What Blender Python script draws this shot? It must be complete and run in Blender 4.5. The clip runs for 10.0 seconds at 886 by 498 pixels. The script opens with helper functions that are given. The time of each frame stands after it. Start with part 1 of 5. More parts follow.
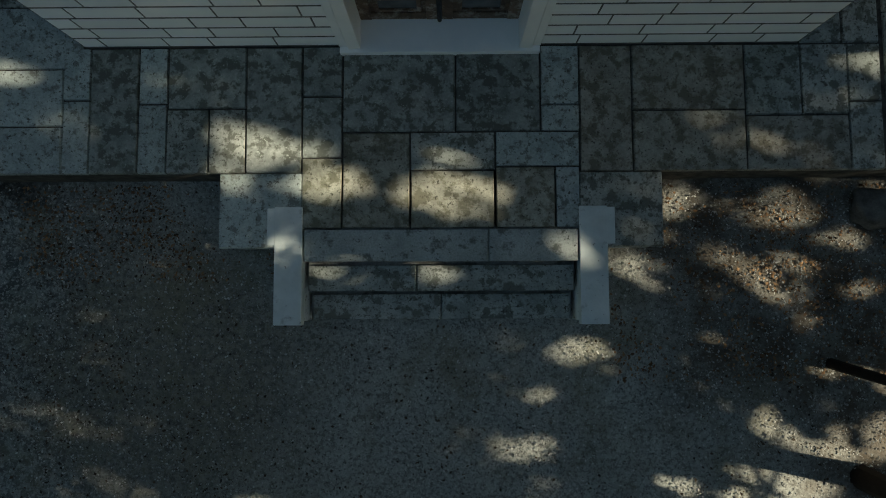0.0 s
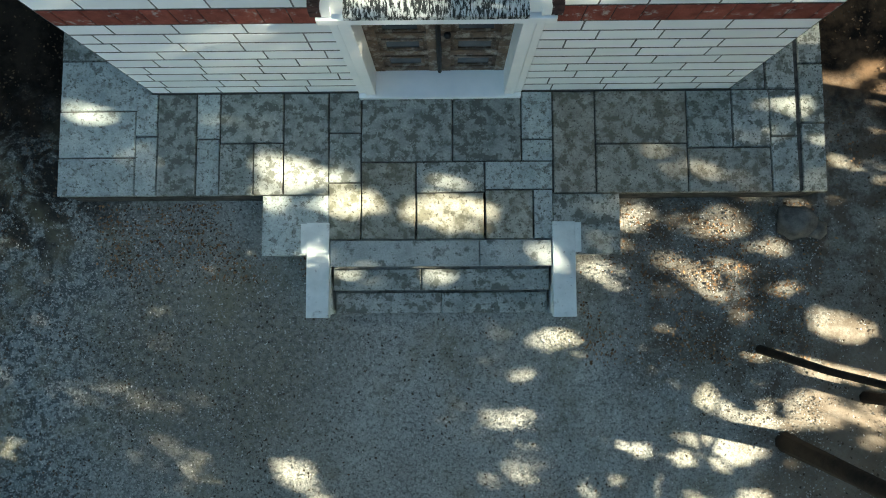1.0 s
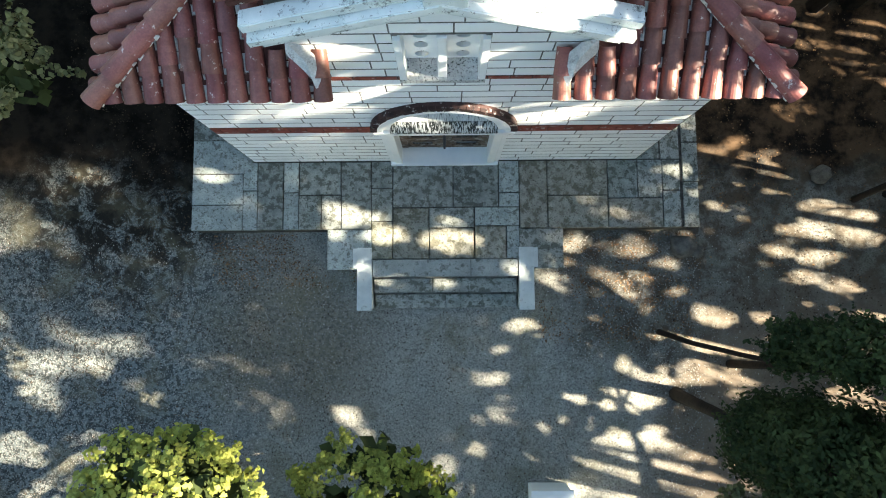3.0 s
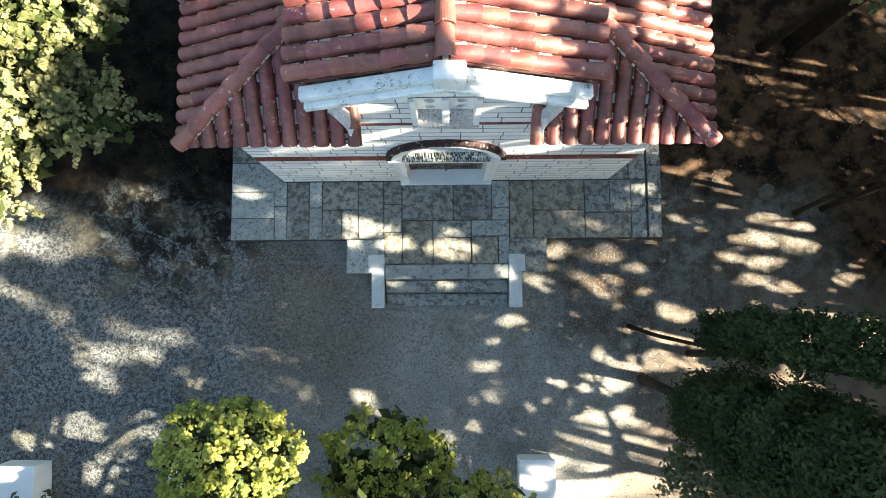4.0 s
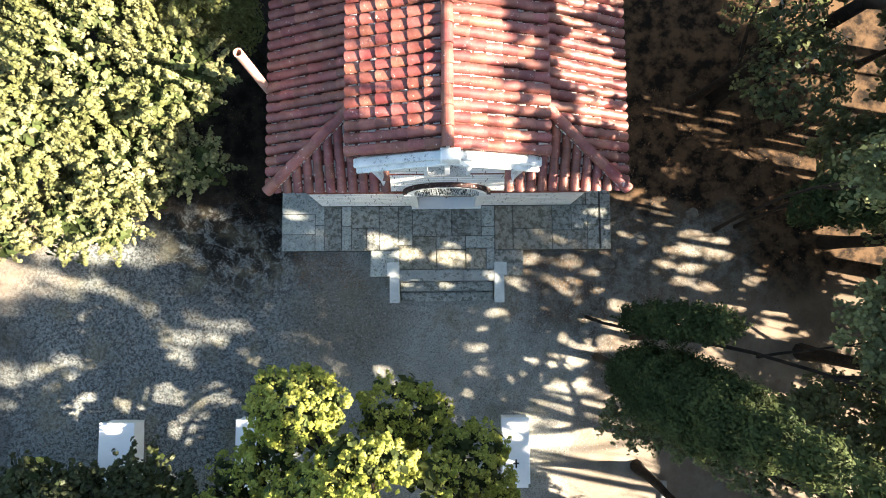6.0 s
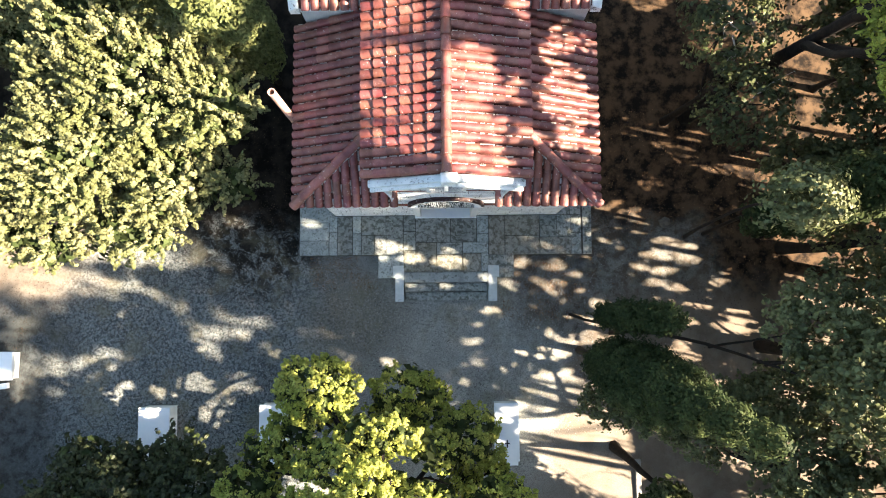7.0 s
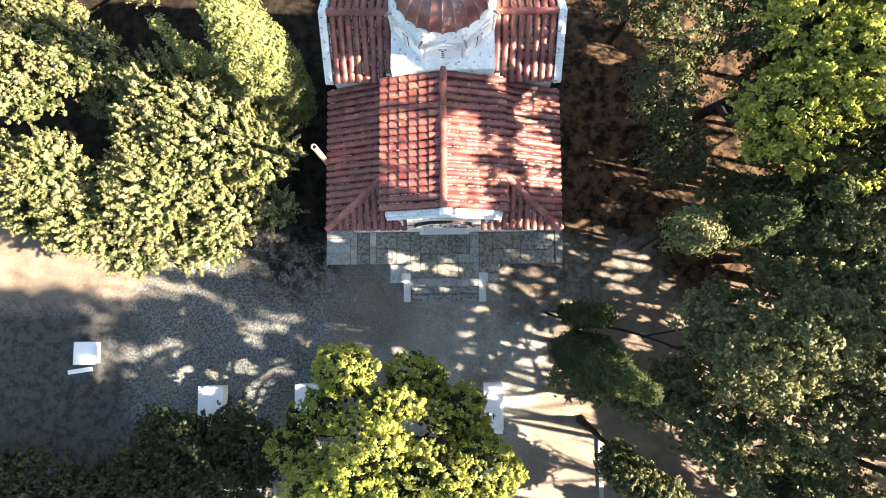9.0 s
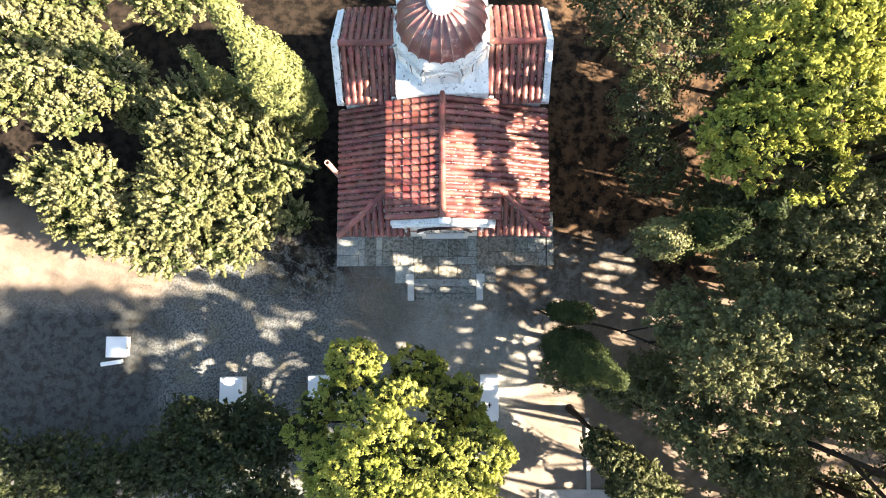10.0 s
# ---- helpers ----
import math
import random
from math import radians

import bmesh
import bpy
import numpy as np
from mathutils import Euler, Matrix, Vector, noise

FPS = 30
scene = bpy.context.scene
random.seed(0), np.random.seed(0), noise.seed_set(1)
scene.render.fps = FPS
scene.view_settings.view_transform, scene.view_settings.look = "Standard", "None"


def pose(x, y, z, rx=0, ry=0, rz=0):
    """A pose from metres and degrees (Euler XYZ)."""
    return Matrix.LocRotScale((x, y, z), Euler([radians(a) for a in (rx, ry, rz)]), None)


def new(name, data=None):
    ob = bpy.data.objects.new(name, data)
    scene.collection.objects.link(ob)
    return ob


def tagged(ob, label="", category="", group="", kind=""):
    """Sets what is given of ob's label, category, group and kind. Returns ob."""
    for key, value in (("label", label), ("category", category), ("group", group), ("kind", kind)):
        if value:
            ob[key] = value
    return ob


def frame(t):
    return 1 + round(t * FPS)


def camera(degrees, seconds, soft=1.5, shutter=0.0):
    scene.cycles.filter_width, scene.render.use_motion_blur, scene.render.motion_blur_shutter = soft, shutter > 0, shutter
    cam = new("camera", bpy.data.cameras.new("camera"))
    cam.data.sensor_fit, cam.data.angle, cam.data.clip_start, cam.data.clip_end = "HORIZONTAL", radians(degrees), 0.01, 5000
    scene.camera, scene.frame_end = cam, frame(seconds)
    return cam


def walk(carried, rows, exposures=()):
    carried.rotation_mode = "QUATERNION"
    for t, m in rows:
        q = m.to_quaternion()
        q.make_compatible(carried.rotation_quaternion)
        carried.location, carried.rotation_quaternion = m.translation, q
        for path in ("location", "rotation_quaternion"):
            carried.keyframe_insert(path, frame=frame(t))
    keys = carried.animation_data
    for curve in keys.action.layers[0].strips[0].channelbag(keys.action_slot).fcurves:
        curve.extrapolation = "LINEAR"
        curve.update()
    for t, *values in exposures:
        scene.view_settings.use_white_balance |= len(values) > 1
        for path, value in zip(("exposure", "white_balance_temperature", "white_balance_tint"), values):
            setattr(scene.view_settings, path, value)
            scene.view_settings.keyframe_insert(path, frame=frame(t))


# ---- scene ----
cam = camera(72.0, 10.0, soft=1.0)
# seconds, place in metres, turn in degrees (0, 0, 0 looks straight down with the church ahead)
PATH = [
    (0.0, 0.062, 0.282, 6.038, 4.181, 0.444, -0.262),
    (0.5, 0.083, 0.258, 6.638, 4.302, 0.528, -0.282),
    (1.0, 0.092, 0.229, 7.380, 4.488, 0.574, -0.302),
    (1.5, 0.091, 0.197, 8.216, 4.698, 0.588, -0.323),
    (2.0, 0.081, 0.163, 9.109, 4.904, 0.574, -0.343),
    (2.5, 0.064, 0.127, 10.034, 5.085, 0.538, -0.363),
    (3.0, 0.043, 0.090, 10.973, 5.230, 0.485, -0.382),
    (3.5, 0.019, 0.053, 11.918, 5.335, 0.419, -0.399),
    (4.0, -0.007, 0.017, 12.864, 5.400, 0.347, -0.414),
    (4.5, -0.032, -0.018, 13.814, 5.430, 0.273, -0.427),
    (5.0, -0.054, -0.051, 14.771, 5.434, 0.203, -0.436),
    (5.5, -0.073, -0.080, 15.743, 5.420, 0.140, -0.441),
    (6.0, -0.085, -0.106, 16.736, 5.398, 0.092, -0.443),
    (6.5, -0.089, -0.127, 17.755, 5.376, 0.061, -0.440),
    (7.0, -0.084, -0.143, 18.805, 5.359, 0.055, -0.431),
    (7.5, -0.067, -0.152, 19.885, 5.349, 0.078, -0.418),
    (8.0, -0.036, -0.154, 20.987, 5.342, 0.134, -0.398),
    (8.5, 0.009, -0.149, 22.100, 5.327, 0.230, -0.371),
    (9.0, 0.071, -0.135, 23.203, 5.286, 0.370, -0.337),
    (9.5, 0.152, -0.111, 24.264, 5.190, 0.559, -0.296),
    (10.0, 0.254, -0.077, 25.242, 5.001, 0.803, -0.247),
]
walk(cam, [(t, pose(x, y, z, rx, ry, rz)) for t, x, y, z, rx, ry, rz in PATH],
     exposures=[(0.0, 0.95, 6650, -9), (0.5, 1.98, 6650, -9), (1.0, 2.86, 6650, -9), (1.5, 3.03, 6680, -8), (4.0, 3.04, 6780, 0), (7.0, 3.04, 6980, 5), (10.0, 3.06, 7100, 8)])

# ---- light ----
SUN_AZ, SUN_EL = radians(-11.5), radians(33.0)   # direction to the sun, measured from +x towards +y
sun_dir = Vector((math.cos(SUN_AZ) * math.cos(SUN_EL), math.sin(SUN_AZ) * math.cos(SUN_EL), math.sin(SUN_EL)))
world = bpy.data.worlds.new("sky")
scene.world = world
world.use_nodes = True
sky = world.node_tree.nodes.new("ShaderNodeTexSky")
sky.sky_type, sky.sun_disc = "NISHITA", False
sky.sun_elevation, sky.sun_rotation = SUN_EL, radians(90) - SUN_AZ
world.node_tree.links.new(sky.outputs[0], world.node_tree.nodes["Background"].inputs[0])
world.node_tree.nodes["Background"].inputs[1].default_value = 0.056
sun = new("sun", bpy.data.lights.new("sun", "SUN"))
sun.data.energy, sun.data.angle, sun.data.color = 5.4, radians(0.65), (1.0, 0.85, 0.735)
sun.matrix_world = sun_dir.to_track_quat("Z", "Y").to_matrix().to_4x4()
sun.location = sun_dir * 60


# ---- materials ----
def material(name, a, b, scale=3.0, rough=0.8, stain=None, stain_at=0.62, stain_scale=1.2, stain_soft=0.1, grain=60.0, bump=0.3,
             bump_scale=40.0, vary=0.0, island=0.0, see_through=0.0, metal=0.0, speck=None, speck_scale=70.0, speck_at=0.68, hue=0.0, gloss=0.25, stretch=None):
    m = bpy.data.materials.new(name)
    m.use_nodes = True
    n, l = m.node_tree.nodes, m.node_tree.links
    bsdf = n["Principled BSDF"]
    bsdf.inputs["Roughness"].default_value, bsdf.inputs["Metallic"].default_value = rough, metal
    bsdf.inputs["Specular IOR Level"].default_value = gloss
    geo = n.new("ShaderNodeNewGeometry")
    where = geo.outputs["Position"]
    if stretch:
        k = n.new("ShaderNodeVectorMath")
        k.operation = "MULTIPLY"
        k.inputs[1].default_value = stretch
        l.new(where, k.inputs[0])
        where = k.outputs[0]

    def tex(sc, detail=4.0, rough_=0.6):
        t = n.new("ShaderNodeTexNoise")
        t.inputs["Scale"].default_value, t.inputs["Detail"].default_value, t.inputs["Roughness"].default_value = sc, detail, rough_
        l.new(where, t.inputs["Vector"])
        return t.outputs["Fac"]

    def ramp(fac, lo, hi):
        r = n.new("ShaderNodeMapRange")
        r.inputs["From Min"].default_value, r.inputs["From Max"].default_value = lo, hi
        l.new(fac, r.inputs["Value"])
        return r.outputs["Result"]

    def mix(fac, one, two, how="MIX"):
        x = n.new("ShaderNodeMix")
        x.data_type, x.blend_type = "RGBA", how
        for value, slot in ((fac, x.inputs["Factor"]), (one, x.inputs["A"]), (two, x.inputs["B"])):
            if isinstance(value, (float, int)):
                slot.default_value = value
            elif isinstance(value, tuple):
                slot.default_value = (*value, 1)
            else:
                l.new(value, slot)
        return x.outputs["Result"]

    colour = mix(ramp(tex(scale), 0.35, 0.65), a, b)
    fine = tex(grain, 3.0)
    colour = mix(0.55, colour, mix(ramp(fine, 0.3, 0.7), (0.45, 0.45, 0.45), (1.0, 1.0, 1.0)), "MULTIPLY") if grain else colour
    if stain:
        colour = mix(ramp(tex(stain_scale, 6.0, 0.7), stain_at, stain_at + stain_soft), colour, stain)
    if speck:
        colour = mix(ramp(tex(speck_scale, 7.0, 0.72), speck_at, speck_at + 0.05), colour, speck)
    if vary or island or hue:
        rnd = n.new("ShaderNodeObjectInfo").outputs["Random"] if not island else geo.outputs["Random Per Island"]
        amount = island or vary
        h = n.new("ShaderNodeHueSaturation")
        l.new(ramp(rnd, 0, 1), h.inputs["Value"])
        h.inputs["Value"].links[0].from_node.inputs["To Min"].default_value = 1 - amount
        h.inputs["Value"].links[0].from_node.inputs["To Max"].default_value = 1 + amount
        if hue:
            w = n.new("ShaderNodeTexWhiteNoise")
            w.noise_dimensions = "1D"
            l.new(rnd, w.inputs["W"])
            l.new(ramp(w.outputs["Value"], 0, 1), h.inputs["Hue"])
            h.inputs["Hue"].links[0].from_node.inputs["To Min"].default_value = 0.5 - hue
            h.inputs["Hue"].links[0].from_node.inputs["To Max"].default_value = 0.5 + hue
        l.new(colour, h.inputs["Color"])
        colour = h.outputs["Color"]
    l.new(colour, bsdf.inputs["Base Color"])
    if bump:
        bp = n.new("ShaderNodeBump")
        bp.inputs["Strength"].default_value, bp.inputs["Distance"].default_value = bump, 0.006
        l.new(tex(bump_scale, 2.0, 0.5), bp.inputs["Height"])
        l.new(bp.outputs["Normal"], bsdf.inputs["Normal"])
    if see_through:
        tr = n.new("ShaderNodeBsdfTranslucent")
        l.new(colour, tr.inputs["Color"])
        both = n.new("ShaderNodeMixShader")
        both.inputs[0].default_value = see_through
        l.new(bsdf.outputs[0], both.inputs[1])
        l.new(tr.outputs[0], both.inputs[2])
        l.new(both.outputs[0], n["Material Output"].inputs["Surface"])
    return m


M = {
    "block": material("white_stone_block", (0.83, 0.86, 0.86), (0.92, 0.93, 0.92), 1.6, 0.75, stain=(0.50, 0.51, 0.50), stain_at=0.66, stain_scale=3.0, stain_soft=0.2, vary=0.06, grain=0, bump=0.15),
    "joint": material("dark_joint", (0.10, 0.10, 0.098), (0.24, 0.235, 0.225), 6),
    "plaster": material("white_plaster", (0.60, 0.60, 0.58), (0.74, 0.74, 0.72), 2, 0.85, stain=(0.16, 0.16, 0.15), stain_at=0.62, stain_scale=2.4),
    "marble": material("white_marble", (0.84, 0.87, 0.87), (0.93, 0.94, 0.93), 2.2, 0.45, stain=(0.62, 0.64, 0.64), stain_at=0.63, stain_scale=2.6, stain_soft=0.2, grain=0, bump=0.06),
    "stained": material("black_stained_marble", (0.50, 0.51, 0.50), (0.68, 0.69, 0.67), 4, 0.7, stain=(0.03, 0.035, 0.035), stain_at=0.54, stain_scale=40.0, stain_soft=0.06, bump=0.2),
    "soot": material("soot_streaked_marble", (0.52, 0.56, 0.55), (0.70, 0.73, 0.72), 4, 0.7, stain=(0.02, 0.025, 0.025), stain_at=0.455, stain_scale=44.0, stain_soft=0.07, bump=0.2, stretch=(1, 0.28, 0.28)),
    "soot_thin": material("thinly_sooted_marble", (0.62, 0.66, 0.65), (0.78, 0.80, 0.79), 4, 0.7, stain=(0.12, 0.14, 0.14), stain_at=0.53, stain_scale=36.0, stain_soft=0.1, bump=0.2, stretch=(1, 0.28, 0.28)),
    "lichen": material("weathered_marble", (0.62, 0.67, 0.67), (0.80, 0.83, 0.82), 3, 0.7, stain=(0.10, 0.11, 0.11), stain_at=0.575, stain_scale=7, stain_soft=0.1, speck=(0.09, 0.095, 0.09), speck_scale=24, speck_at=0.60, grain=0, bump=0.2),
    "slab": material("grey_paving_stone", (0.28, 0.30, 0.275), (0.44, 0.45, 0.41), 5.0, 0.85, stain=(0.135, 0.14, 0.12), stain_at=0.50, stain_scale=8.0, stain_soft=0.06,
                     grain=45, vary=0.16, speck=(0.07, 0.07, 0.058), speck_scale=34, speck_at=0.56, bump=0.5, hue=0.02),
    "slab_pale": material("pale_paving_stone", (0.34, 0.385, 0.37), (0.50, 0.54, 0.51), 4.0, 0.85, stain=(0.18, 0.19, 0.17), stain_at=0.53, stain_scale=12.0, stain_soft=0.08,
                          grain=45, vary=0.12, speck=(0.09, 0.09, 0.075), speck_scale=30, speck_at=0.57, bump=0.5, hue=0.02),
    "slab_dark": material("dark_paving_stone", (0.24, 0.26, 0.24), (0.40, 0.415, 0.38), 6.0, 0.88, stain=(0.125, 0.13, 0.112), stain_at=0.485, stain_scale=8.0, stain_soft=0.07,
                          grain=45, vary=0.14, speck=(0.42, 0.44, 0.40), speck_scale=26, speck_at=0.60, bump=0.6, hue=0.02),
    "slab_warm": material("brown_stained_paving_stone", (0.28, 0.27, 0.225), (0.42, 0.405, 0.34), 5.0, 0.88, stain=(0.15, 0.14, 0.105), stain_at=0.48, stain_scale=6.5, stain_soft=0.09,
                          grain=45, vary=0.14, speck=(0.075, 0.07, 0.055), speck_scale=32, speck_at=0.57, bump=0.6, hue=0.02),
    "pier": material("bleached_pier_stone", (0.52, 0.56, 0.545), (0.68, 0.71, 0.69), 3, 0.8, stain=(0.30, 0.32, 0.30), stain_at=0.60, stain_scale=5.0, stain_soft=0.12, speck=(0.14, 0.14, 0.13), speck_scale=20, speck_at=0.64, grain=0, bump=0.4),
    "slab_joint": material("earth_joint", (0.035, 0.034, 0.03), (0.12, 0.11, 0.095), 9),
    "step": material("pale_step_stone", (0.34, 0.37, 0.35), (0.54, 0.56, 0.53), 3, 0.8, stain=(0.14, 0.15, 0.135), stain_at=0.53, stain_scale=6.0, stain_soft=0.1, speck=(0.09, 0.09, 0.08), speck_scale=28, speck_at=0.59, vary=0.1, bump=0.4),
    "riser": material("riser_stone", (0.24, 0.25, 0.235), (0.38, 0.385, 0.36), 5, 0.9, stain=(0.12, 0.12, 0.11), stain_at=0.5, stain_scale=3),
    "brick": material("red_brick", (0.22, 0.055, 0.04), (0.34, 0.10, 0.07), 8, 0.85, stain=(0.42, 0.36, 0.33), stain_at=0.57, stain_scale=9, vary=0.2, grain=80, bump=0.4),
    "old_brick": material("sooty_brick", (0.038, 0.025, 0.024), (0.085, 0.046, 0.042), 8, 0.9, stain=(0.50, 0.49, 0.47), stain_at=0.585, stain_scale=11, vary=0.3),
    "tile": material("terracotta_tile", (0.185, 0.046, 0.036), (0.295, 0.110, 0.086), 3, 0.5, stain=(0.115, 0.029, 0.024), stain_at=0.52, stain_scale=2.6, stain_soft=0.2, grain=50, vary=0.24,
                     speck=(0.60, 0.50, 0.45), speck_scale=12, speck_at=0.625, bump=0.25, hue=0.012, gloss=0.6),
    "pan": material("tile_bed", (0.07, 0.028, 0.023), (0.14, 0.055, 0.043), 6, 0.9, stain=(0.46, 0.42, 0.38), stain_at=0.60, stain_scale=7, stain_soft=0.06),
    "mortar": material("roof_mortar", (0.56, 0.55, 0.52), (0.74, 0.72, 0.69), 9, 0.9, stain=(0.16, 0.13, 0.11), stain_at=0.60, stain_scale=10),
    "dome": material("dome_red", (0.15, 0.055, 0.055), (0.235, 0.10, 0.095), 2.5, 0.38, gloss=0.8, stain=(0.40, 0.30, 0.29), stain_at=0.57, stain_scale=2.8, stain_soft=0.12, vary=0.2, bump=0.15, speck=(0.50, 0.42, 0.40), speck_scale=9, speck_at=0.63),
    "rib": material("dome_rib", (0.18, 0.09, 0.08), (0.34, 0.23, 0.205), 4, 0.6, vary=0.15, gloss=0.5),
    "wood": material("old_door_wood", (0.08, 0.058, 0.042), (0.17, 0.12, 0.085), 7, 0.6, stain=(0.27, 0.245, 0.215), stain_at=0.50, stain_scale=6, bump=0.3, vary=0.25),
    "dark": material("hollow_shade", (0.012, 0.012, 0.012), (0.02, 0.02, 0.02), 5, 0.9, bump=0),
    "glass": material("dusty_pane", (0.05, 0.06, 0.07), (0.10, 0.11, 0.12), 4, 0.15, bump=0, grain=0),
    "iron": material("black_iron", (0.02, 0.02, 0.022), (0.04, 0.04, 0.04), 9, 0.5, metal=0.6),
    "pipe": material("pink_clay_pipe", (0.50, 0.28, 0.22), (0.62, 0.38, 0.31), 5, 0.7),
    "concrete": material("pale_concrete", (0.36, 0.35, 0.32), (0.5, 0.48, 0.44), 1.6, 0.9, stain=(0.22, 0.2, 0.18), stain_at=0.58),
    "rock": material("field_stone", (0.09, 0.085, 0.075), (0.19, 0.175, 0.155), 7, 0.9, bump=0.6),
    "bark": material("grey_brown_bark", (0.009, 0.007, 0.006), (0.026, 0.019, 0.014), 9, 0.9, bump=0.9, bump_scale=25),
    "twig": material("dead_twig", (0.42, 0.39, 0.35), (0.62, 0.58, 0.52), 9, 0.9),
    "leaf_pale": material("pale_leaf", (0.118, 0.130, 0.046), (0.215, 0.212, 0.100), 0.9, 0.55, gloss=0.2, island=0.35, grain=0, bump=0, see_through=0.25, hue=0.012),
    "leaf_lime": material("lime_leaf", (0.246, 0.281, 0.054), (0.404, 0.414, 0.109), 0.9, 0.6, gloss=0.1, island=0.4, grain=0, bump=0, see_through=0.38, hue=0.012),
    "leaf_pine": material("pine_needle", (0.192, 0.217, 0.040), (0.323, 0.333, 0.070), 0.8, 0.6, gloss=0.1, island=0.4, grain=0, bump=0, see_through=0.25, hue=0.012),
    "leaf_dark": material("dark_leaf", (0.043, 0.053, 0.020), (0.098, 0.111, 0.043), 1.1, 0.5, gloss=0.2, island=0.4, grain=0, bump=0, see_through=0.2, hue=0.015),
    "leaf_grove": material("grove_leaf", (0.072, 0.085, 0.034), (0.162, 0.170, 0.072), 1.1, 0.5, gloss=0.25, island=0.4, grain=0, bump=0, see_through=0.22, hue=0.015),
    # shrub leaves coloured darker for the shade they stand in
    "leaf_shade": material("shrub_leaf_shade", (0.022, 0.03, 0.013), (0.062, 0.074, 0.03), 1.1, 0.5, gloss=0.2, island=0.45, grain=0, bump=0, see_through=0.2, hue=0.015),
    # dark copy of the cypress leaf, carrying the shade of backlit crowns
    "leaf_cypress_shade": material("cypress_leaf_shade", (0.020, 0.031, 0.011), (0.048, 0.062, 0.022), 1.5, 0.6, gloss=0.1, island=0.4, grain=0, bump=0, see_through=0.15, hue=0.01),
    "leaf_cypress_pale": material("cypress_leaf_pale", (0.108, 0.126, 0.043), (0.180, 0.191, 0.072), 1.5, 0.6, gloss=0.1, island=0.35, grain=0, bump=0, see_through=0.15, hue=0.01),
    # dark green that paints the shade inside the crowns
    "leaf_inner_shade": material("inner_leaf_shade", (0.022, 0.032, 0.010), (0.055, 0.07, 0.024), 1.5, 0.6, gloss=0.1, island=0.4, grain=0, bump=0, see_through=0.1),
    "litter": material("fallen_leaf", (0.028, 0.022, 0.016), (0.09, 0.06, 0.035), 3, 0.8, island=0.5, grain=0, bump=0),
    "dry_leaf": material("dry_leaf", (0.12, 0.066, 0.032), (0.24, 0.14, 0.07), 3, 0.8, island=0.5, grain=0, bump=0),
    "pebble": material("pebble", (0.16, 0.155, 0.14), (0.46, 0.44, 0.40), 14, 0.85, island=0.45, grain=0, bump=0.2),
}


def ground_material():
    m = material("gravel_and_earth", (0.38, 0.38, 0.345), (0.54, 0.53, 0.47), 0.8, 0.95, stain=(0.20, 0.185, 0.145), stain_at=0.56, stain_scale=0.55, stain_soft=0.16,
                 grain=42, speck=(0.05, 0.048, 0.043), speck_scale=30, speck_at=0.585, bump=1.0, bump_scale=40, gloss=0.08)
    n, l = m.node_tree.nodes, m.node_tree.links
    bsdf = n["Principled BSDF"]
    gravel = bsdf.inputs["Base Color"].links[0].from_socket
    geo = next(k for k in n if k.bl_idname == "ShaderNodeNewGeometry")

    def node(kind, **sockets):
        k = n.new(kind)
        for key, value in sockets.items():
            if hasattr(value, "is_linked"):
                l.new(value, k.inputs[key])
            else:
                k.inputs[key].default_value = value
        return k

    def noise_at(scale, detail=5.0):
        return node("ShaderNodeTexNoise", Vector=geo.outputs["Position"], Scale=scale, Detail=detail, Roughness=0.65).outputs["Fac"]

    def sums(how, a, b):
        k = n.new("ShaderNodeMath")
        k.operation = how
        for slot, value in zip(k.inputs, (a, b)):
            if isinstance(value, (int, float)):
                slot.default_value = value
            else:
                l.new(value, slot)
        return k.outputs[0]

    def span(value, lo, hi):
        k = node("ShaderNodeMapRange", Value=value)
        k.inputs["From Min"].default_value, k.inputs["From Max"].default_value = lo, hi
        k.interpolation_type = "SMOOTHSTEP"
        return k.outputs["Result"]

    def blend(fac, a, b):
        k = n.new("ShaderNodeMix")
        k.data_type = "RGBA"
        for value, slot in ((fac, k.inputs["Factor"]), (a, k.inputs["A"]), (b, k.inputs["B"])):
            if isinstance(value, tuple):
                slot.default_value = (*value, 1)
            else:
                l.new(value, slot)
        return k.outputs["Result"]

    xyz = node("ShaderNodeSeparateXYZ", Vector=geo.outputs["Position"])
    x, y = xyz.outputs["X"], xyz.outputs["Y"]
    wobble = sums("MULTIPLY", sums("SUBTRACT", noise_at(0.6), 0.5), 3.0)
    # bare brown earth under the trees behind and beside the church, darkened to paint their shade
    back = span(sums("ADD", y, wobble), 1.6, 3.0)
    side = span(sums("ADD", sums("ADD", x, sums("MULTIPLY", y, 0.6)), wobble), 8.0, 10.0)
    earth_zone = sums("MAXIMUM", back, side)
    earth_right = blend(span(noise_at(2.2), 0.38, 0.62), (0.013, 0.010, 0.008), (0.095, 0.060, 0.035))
    # left of the church the painted shade is near black
    earth_left_shade = blend(span(noise_at(2.2), 0.38, 0.62), (0.007, 0.006, 0.005), (0.026, 0.020, 0.015))
    earth = blend(span(sums("ADD", x, wobble), 2.0, 4.5), earth_left_shade, earth_right)
    # sandy track that leads away
    sand = blend(span(noise_at(1.2), 0.35, 0.65), (0.145, 0.112, 0.083), (0.205, 0.164, 0.126))
    track = sums("MULTIPLY", span(sums("ADD", sums("MULTIPLY", x, -1.0), wobble), 9.5, 13.0), sums("MULTIPLY", span(sums("ADD", y, sums("MULTIPLY", wobble, 0.4)), -0.6, 0.7), sums("SUBTRACT", 1.0, span(sums("ADD", y, wobble), 3.2, 4.6))))
    pale = span(sums("ADD", sums("ADD", x, sums("MULTIPLY", y, -0.5)), wobble), 4.0, 6.2)
